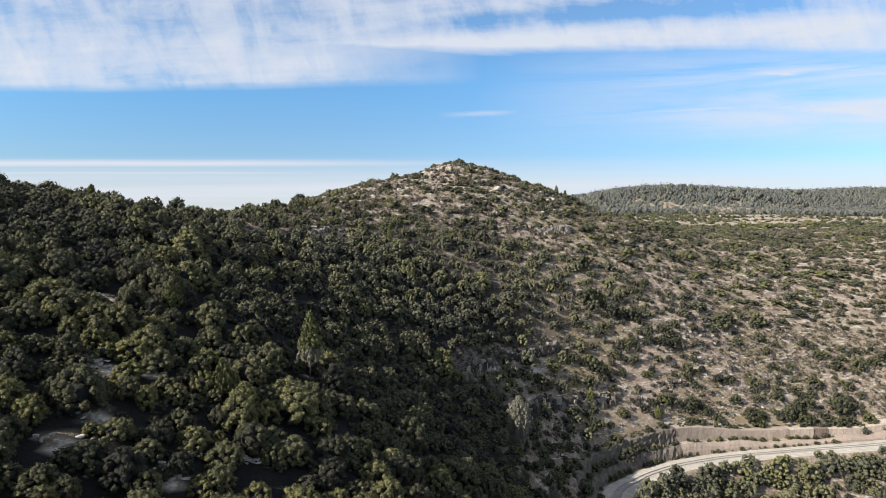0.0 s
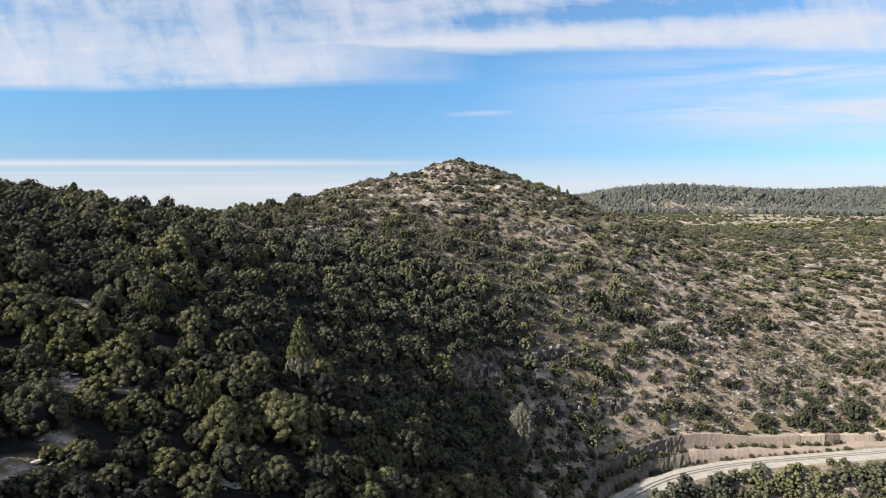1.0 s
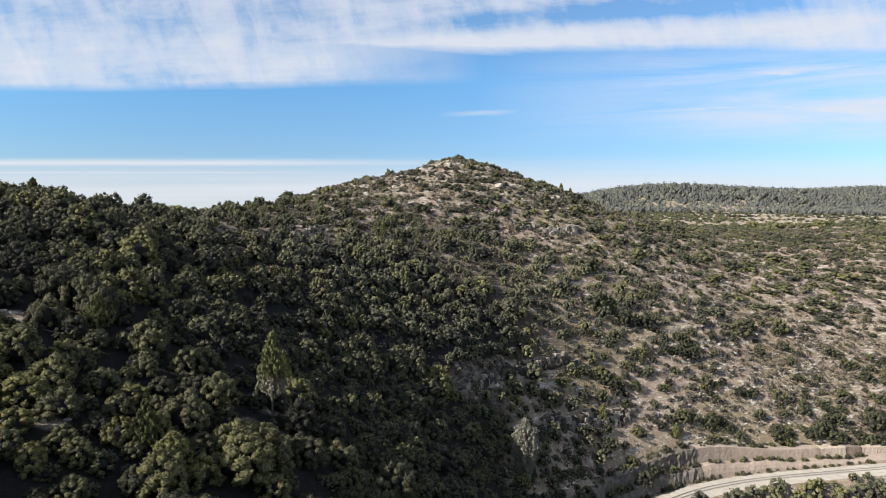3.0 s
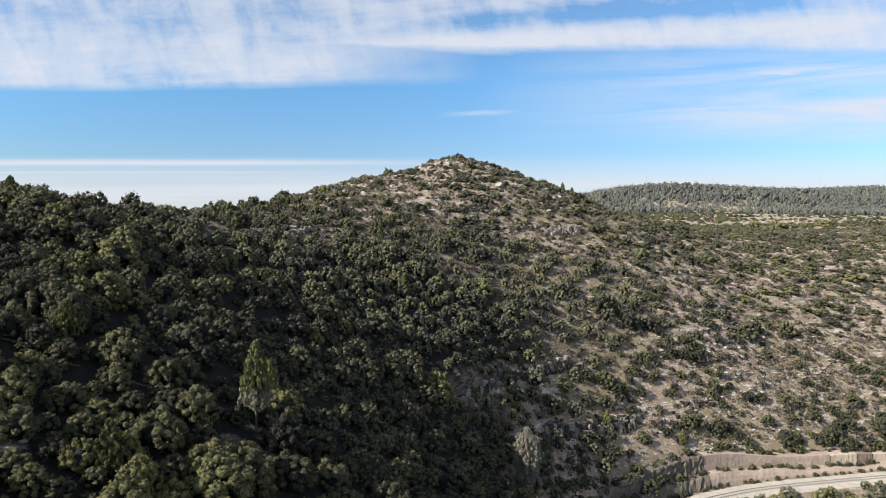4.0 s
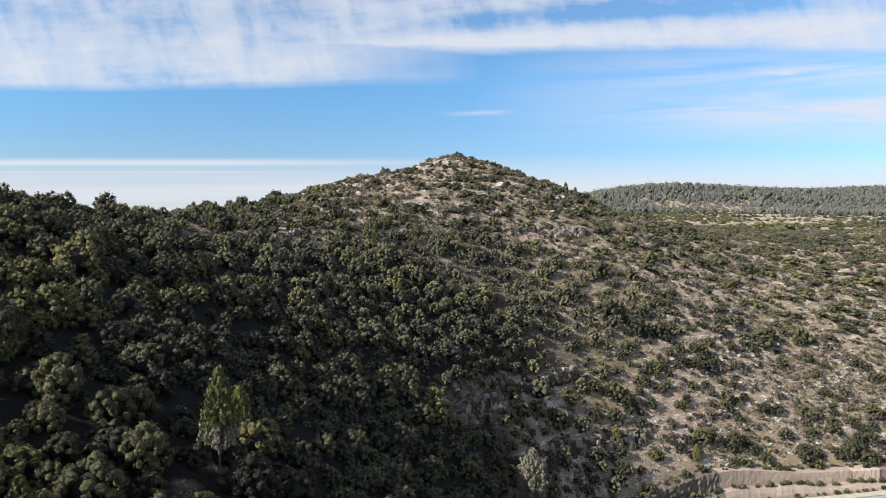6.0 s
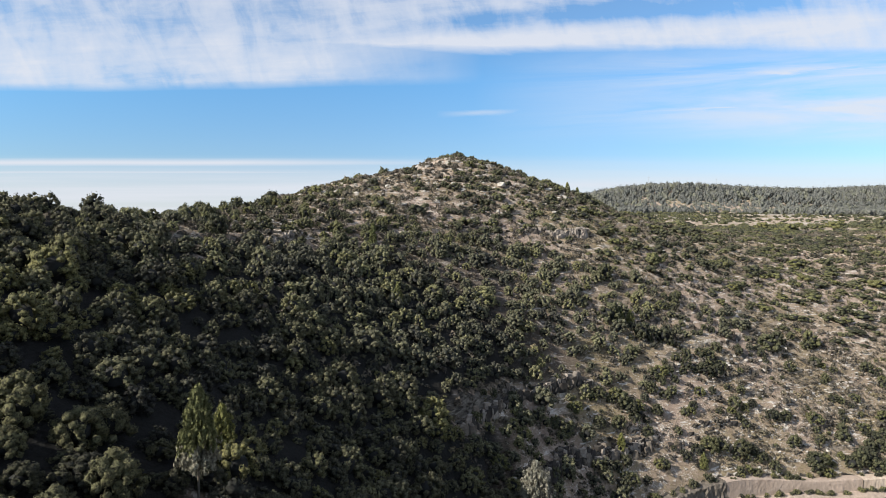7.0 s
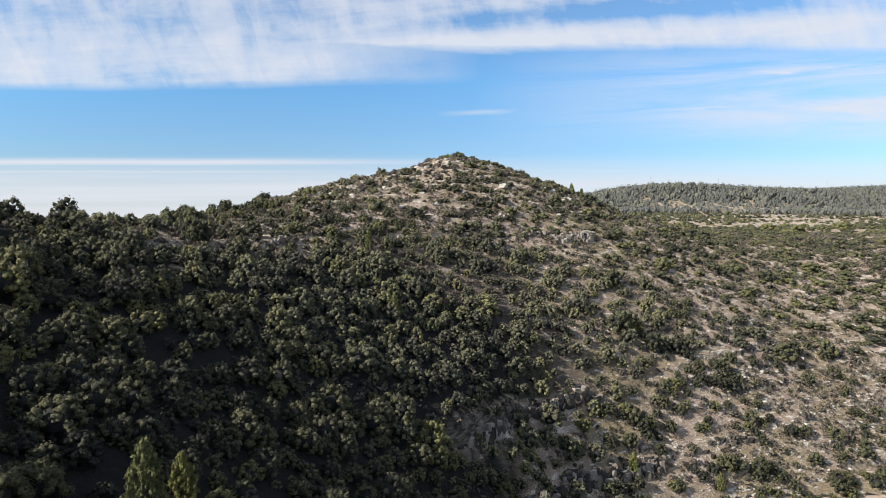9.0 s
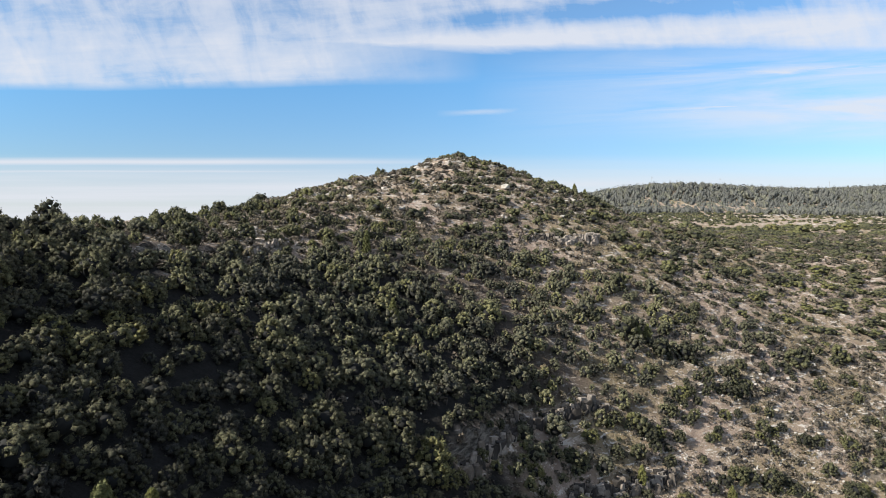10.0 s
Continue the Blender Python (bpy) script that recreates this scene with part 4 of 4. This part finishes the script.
def build_scrub():
    x, y, rng = scatter(-135, 215, 40, 262, 3.65, 11, 0.34)
    d = closed_wood(x, y)
    s, run = off_line(x, y)
    below = (s < -4) & (s > -60)
    keep = (rng.random(len(x)) < 0.97 * d) & (d > 0.72)
    x, y, below = x[keep], y[keep], below[keep]
    saddle = step(natural(x, y), 71, 76) * step(y, 160, 175)
    P = plants(x, y, np.where(below, 2.4, 1.78) * (1 - 0.12 * saddle) * np.exp(rng.normal(0, 0.14, len(x))), 1.0, rng)
    near = (P[:, 1] < 100) & (P[:, 0] < 40)
    N, M = P[near], P[~near]
    # undergrowth between them
    x, y, rng = scatter(-80, 30, 40, 112, 3.3, 21)
    keep = rng.random(len(x)) < 0.8 * closed_wood(x, y)
    U = plants(x[keep], y[keep], 1.15, 0.8, rng)
    x, y, rng = scatter(-110, 60, 112, 215, 3.1, 25)
    keep = rng.random(len(x)) < 0.55 * step(closed_wood(x, y), 0.5, 0.9)
    V = plants(x[keep], y[keep], 1.05, 0.85, rng)
    x, y, rng = scatter(60, 175, 150, 212, 2.9, 23)
    s, run = off_line(x, y)
    keep = (s < -6.5) & (s > -60) & (rng.random(len(x)) < 0.8)
    U = np.vstack([U, plants(x[keep], y[keep], 1.4, 0.9, rng)])
    # smaller, uneven bushes where the wood opens
    x, y, rng = scatter(-75, 215, 150, 262, 2.8, 22)
    d = closed_wood(x, y)
    keep = (rng.random(len(x)) < 0.92 * d) & (d <= 0.72)
    B = plants(x[keep], y[keep], 1.50 * np.exp(rng.normal(0, 0.30, int(keep.sum()))), 1.1, rng)
    # the bushes on the nearest stretch of the spur are things of their own
    order = np.argsort(N[:, 1] + 0.2 * np.abs(N[:, 0]))
    single, N = N[order[:280]], N[order[280:]]
    set_out(oak_kinds(NEAR_CROWNS, "dense dark green evergreen oak bush on the slope", "tree", "evergreen oaks on the spur", OAK_ONE), single)
    rng = np.random.default_rng(24)
    big = np.array(ROW_BUSHES + LONE_BUSHES + HIGH_BUSHES)
    rows = plants(big[:, 0], big[:, 1], 1.0, 1.0, rng)
    rows[:, 3], rows[:, 4] = big[:, 2], big[:, 2] * rng.uniform(0.85, 1.1, len(big))
    set_out(oak_kinds([crown(270 + k, 40, 12, 0.062, tall=1.5, fine=0) for k in range(6)], "broad dark green evergreen bush standing on stony ground", "bush", "large bushes on the open slope", BUSH_ONE), rows)
    if len(N):
        tagged(strew("near_scrub", NEAR_CROWNS, N, [OAK_SPUR, CORE_SHADE]), "dense dark evergreen oak scrub on the spur", "scrub", "", "stuff")
    tagged(strew("undergrowth", SLOPE_CROWNS, U, [OAK_SPUR, CORE_SHADE]), "low evergreen undergrowth between the oaks", "scrub", "", "stuff")
    tagged(strew("gully_undergrowth", FAR_CROWNS, V, [OAK, CORE_SHADE]), "low dark shrubs between the bushes of the gully", "scrub", "", "stuff")
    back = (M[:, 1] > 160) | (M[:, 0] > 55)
    tagged(strew("gully_scrub", MID_CROWNS, M[~back], [OAK, CORE_SHADE]), "dark evergreen scrub filling the gully and the foot of the hill", "scrub", "", "stuff")
    tagged(strew("hillside_scrub", SLOPE_CROWNS, M[back], [OAK_HILL, CORE_SHADE]), "dark evergreen scrub covering the hillside", "scrub", "", "stuff")
    tagged(strew("open_slope_bushes", BUSHES, B, [BUSH, CORE_SHADE]), "separate dark green bushes on the stony slope", "bushes", "", "stuff")
    # hill and plateau behind
    x, y, rng = scatter(-170, 420, 262, 560, 3.6, 12)
    keep = (rng.random(len(x)) < closed_wood(x, y) * np.where(y > 385, 0.75, 1.0)) & ((x > 60) | (y < 372))
    x, y = x[keep], y[keep]
    flat = step(x, 90, 150)
    P = plants(x, y, (1.65 + 0.50 * flat) * np.exp(rng.normal(0, 0.28, len(x))), 1.1, rng)
    P[:, 4] *= 0.74 - 0.24 * flat
    tagged(strew("hilltop_scrub", FAR_CROWNS, P, [BUSH, CORE_SHADE]), "scattered dark scrub on the stony hilltop and plateau", "scrub", "", "stuff")
    x, y, rng = scatter(150, 800, 560, 1080, 8.0, 13)
    b = y - 0.12 * x
    n = fbm(x / 60, y / 22 + 4, 3) - 0.5
    keep = rng.random(len(x)) < 0.50 - 0.28 * step(b, 540, 600) + 1.5 * n + 0.75 * step(460 - x, 0, 150) * step(b, 720, 800)
    P = plants(x[keep], y[keep], np.where(b[keep] > 680, 2.6, 3.4) * np.exp(rng.normal(0, 0.25, int(keep.sum()))), 0.7, rng)
    tagged(strew("plateau_scrub", FAR_CROWNS, P, [BUSH, CORE_SHADE]), "low green scrub on the distant plateau", "scrub", "", "stuff")
    # grey-brown dry shrubs among the green ones
    x, y, rng = scatter(-55, 330, 190, 420, 3.5, 27)
    keep = (rng.random(len(x)) < 0.42) & (closed_wood(x, y) < 0.9)
    P = plants(x[keep], y[keep], 1.05 * np.exp(rng.normal(0, 0.25, int(keep.sum()))), 0.9, rng, 0.12)
    s, run = off_line(P[:, 0], P[:, 1])
    P = P[s > 14]
    tagged(strew("dry_shrubs", FAR_CROWNS, P, [DRY, CORE_SHADE]), "grey-brown dry shrubs scattered over the slopes", "shrubs", "", "stuff")
    # low heath on the open, stony ground
    x, y, rng = scatter(-70, 230, 150, 300, 1.55, 14)
    keep = rng.random(len(x)) < np.clip(1.15 - 0.75 * closed_wood(x, y), 0, 1) * step(fbm(x / 6, y / 6 + 30, 3), 0.30, 0.50)
    P = plants(x[keep], y[keep], 0.95 * np.exp(rng.normal(0, 0.22, int(keep.sum()))), 1.0, rng, 0.06)
    x, y, rng = scatter(-110, 330, 300, 420, 2.4, 26)
    keep = rng.random(len(x)) < 0.75
    P = np.vstack([P, plants(x[keep], y[keep], 1.15 * np.exp(rng.normal(0, 0.25, int(keep.sum()))), 0.9, rng, 0.06)])
    s, run = off_line(P[:, 0], P[:, 1])
    P = P[((s < -6) | (s > 12.5)) & (cleared(P[:, 0], P[:, 1], [(30, 199, 2.2), (34, 203, 2.0)]) < 0.2)]
    tagged(strew("low_heath", LOW_TUFTS, P, [HEATH, CORE_SHADE]), "greyish-brown low heath and dry tufts between stones", "heath", "", "stuff")


def build_berm_plants():
    rng = np.random.default_rng(31)
    run = rng.uniform(42, 165, 230)
    off = np.where(rng.random(230) < 0.6, rng.uniform(7.0, 8.1, 230), rng.uniform(4.6, 5.3, 230))
    off = np.where(rng.random(230) < 0.25, rng.uniform(9.2, 10.6, 230), off)
    k = run.astype(int)
    P = LINE[k] + NORM[k] * off[:, None]
    z = np.where(off > 9, top_tier(run), np.where(off > 6, low_tier(run) + 0.1, 0.05))
    s = rng.uniform(0.35, 0.95, 230) * np.where(run < 95, 1.5, 1.0)
    rows = np.stack([P[:, 0], P[:, 1], z, s, s * rng.uniform(0.8, 1.3, 230), rng.uniform(0, 6.28, 230)], 1)
    tagged(strew("berm_plants", BUSHES, rows, [OAK, CORE_SHADE]), "small bushes rooted on the berm of the cutting", "bushes", "", "stuff")


def build_masts():
    for x, y, h in ((372, 1150, 20), (500, 1165, 16), (712, 1190, 18)):
        z = float(ground_z(x, y))
        mast = empty("mast", pose(x, y, z))
        tagged(mast, "thin grey steel mast on the far wooded ridge", "mast", "masts on the ridge")
        V, F = [], []
        for i, (r, zz) in enumerate(((0.3, 0), (0.2, h * 0.5), (0.1, h + 5))):
            V += [(r * math.cos(a), r * math.sin(a), zz) for a in np.arange(6) * 1.047]
        for i in range(2):
            F += [(i * 6 + j, i * 6 + (j + 1) % 6, i * 6 + 6 + (j + 1) % 6, i * 6 + 6 + j) for j in range(6)]
        part("pole", mesh_from("pole", V, F, [SLEEPER]), mast)
        part("crossarm", mesh_from("crossarm", [(a, b, c) for a in (-1.5, 1.5) for b in (-0.1, 0.1) for c in (h + 2, h + 2.2)], [(0, 1, 3, 2), (4, 6, 7, 5), (0, 4, 5, 1), (2, 3, 7, 6), (0, 2, 6, 4), (1, 5, 7, 3)], [SLEEPER]), mast)


def build_stones():
    x, y, rng = scatter(-80, 260, 150, 380, 1.35, 15)
    z = ground_z(x, y)
    on_bed = (np.abs(bed_phase(x, y) - 0.54) < 0.13) & (bedded(x, y) > 0.2)
    keep = rng.random(len(x)) < (np.where(on_bed, 0.55, 0.14) + 0.22 * step(z, 78, 90)) * np.clip(1.2 - closed_wood(x, y), 0.1, 1)
    s, run = off_line(x, y)
    keep &= (s < -6) | (s > 12)
    x, y, z = x[keep], y[keep], z[keep]
    n = len(x)
    size = 0.20 * np.exp(rng.normal(0, 0.5, n)) * (1 + 1.8 * step(z, 78, 90) * rng.random(n))
    P = np.stack([x, y, z, size, size * rng.uniform(0.6, 1.1, n), rng.uniform(0, 6.28, n)], 1)
    rocks = []
    v, f = ICO[1]
    for k in range(6):
        w = np.sign(v) * np.abs(v) ** 0.7 * rng.uniform(0.75, 1.2, (12, 1)) * np.array([1.3, 0.8, 0.6])
        rocks.append((w, f, np.ones(len(f), bool)))
    x, y = rng.uniform(150, 800, 5200), rng.uniform(600, 1040, 5200)
    band_y = y - 0.12 * x
    keep = (band_y > 690 + 40 * fbm(x / 40, y / 40, 2)) & (band_y < 975) & (x < 0.76 * y) & (rng.random(5200) < 1.6 * fbm(x / 50 + 9, y / 14, 3) - 0.35)
    size = rng.uniform(1.0, 3.2, int(keep.sum()))
    P = np.vstack([P, np.stack([x[keep], y[keep], ground_z(x[keep], y[keep]), size, size * 0.35, rng.uniform(-0.3, 0.3, len(size))], 1)])
    tagged(strew("loose_limestone", rocks, P, [LIMESTONE]), "loose pale limestone blocks strewn over the slopes", "stones", "", "stuff")


def build_far_woods():
    rng = np.random.default_rng(16)
    n = 8600
    x = rng.uniform(120, 1250, n)
    y = rng.uniform(880, 1215, n) + 0.12 * x
    d = y - 0.12 * x
    foot = 978 + 30 * (fbm(x / 70, y / 70, 2) - 0.5) - 150 * step(345 - x, 0, 110) - 170 * step(x, 470, 610) + 40 * (fbm(x / 15, y / 15, 2) - 0.5)
    keep = (d > foot) & (x < 0.78 * y) & (rng.random(n) < 0.95)
    x, y = x[keep], y[keep]
    h = rng.uniform(7, 11, len(x))
    P = np.stack([x, y, ground_z(x, y) - 0.5, h * 0.50, h, rng.uniform(0, 6.28, len(x))], 1)
    T = [crown(500 + k, 6, 2, 0.20, 1.0, fine=0, core=False) for k in range(5)]
    tagged(strew("far_pine_wood", T, P, [FAR_PINE, CORE_SHADE]), "pine wood on the far ridge, greyed in colour for haze", "wood", "", "stuff")


def pine(x, y, height, label, seed, mat, width=0.33, skirt=None, tiers=16, foot=0.12, leaves=12, column=False):
    ob = empty("pine_tree", pose(x, y, float(ground_z(x, y)) - 0.1))
    tagged(ob, label, "tree")
    m = Matrix.Diagonal((height, height, height, 1))
    part("trunk", trunk_mesh(seed, BARK, 0.90, 0.014, 0), ob, "", m)
    v, f = conifer(seed, tiers, leaves, 0.34 / math.sqrt(leaves * tiers), width, foot, column)
    if skirt is None:
        part("crown", mesh_from("crown", v, f, [mat]), ob, "", m)
    else:
        low = v[f].mean(1)[:, 2] < foot + 0.20 + 0.05 * np.sin(9 * np.arctan2(v[f].mean(1)[:, 1], v[f].mean(1)[:, 0]))
        part("crown", mesh_from("crown", v, f[~low], [mat]), ob, "", m)
        part("dry_skirt", mesh_from("dry_skirt", v, f[low], [skirt]), ob, "bare grey lower boughs", m)
    return ob


build_scrub()
build_stones()
build_far_woods()
build_berm_plants()
build_masts()
pine(-20.9, 96.8, 10.7, "slender light green pine with grey lower boughs", 41, PINE, 0.165, PALE, 30, 0.28, 20)
pine(19.2, 155, 14.2, "pale grey half-dry pine standing by the gully", 42, PALE, 0.18, None, 36, 0.10, 26, True)
pine(-19.2, 225, 7.0, "narrow light green conifer on the hillside", 43, PINE, 0.18)
pine(-9.6, 194, 6.5, "narrow light green conifer among dark scrub", 44, PINE, 0.2)
pine(65, 354, 6.0, "thin pine standing up on the skyline", 45, PINE, 0.25)
pine(70, 354, 5.0, "small pine standing up on the skyline", 46, PINE, 0.28)
pine(-79, 139, 5.5, "small feathery pine on the crest of the spur", 47, PINE, 0.3)
pine(-42, 95, 5.0, "bright green young pine among oak bushes", 48, PINE, 0.36)
pine(-22.0, 106, 5.5, "small light green pine below the larger one", 49, PINE, 0.28)
pine(58, 236, 6.5, "light green pine on the open slope", 50, PINE, 0.26)
pine(62, 238, 5.5, "light green young pine on the open slope", 51, PINE, 0.28)
pine(72, 205, 5.0, "light green young pine above the cutting", 52, PINE, 0.26)
pine(48, 199, 5.5, "slim light green pine beside dark bushes", 53, PINE, 0.24)
pine(-28, 78, 5.0, "light green young pine among oak bushes", 54, PINE, 0.3)
pine(26, 143, 6.0, "pale grey-green pine in the gully", 55, PALE, 0.28)
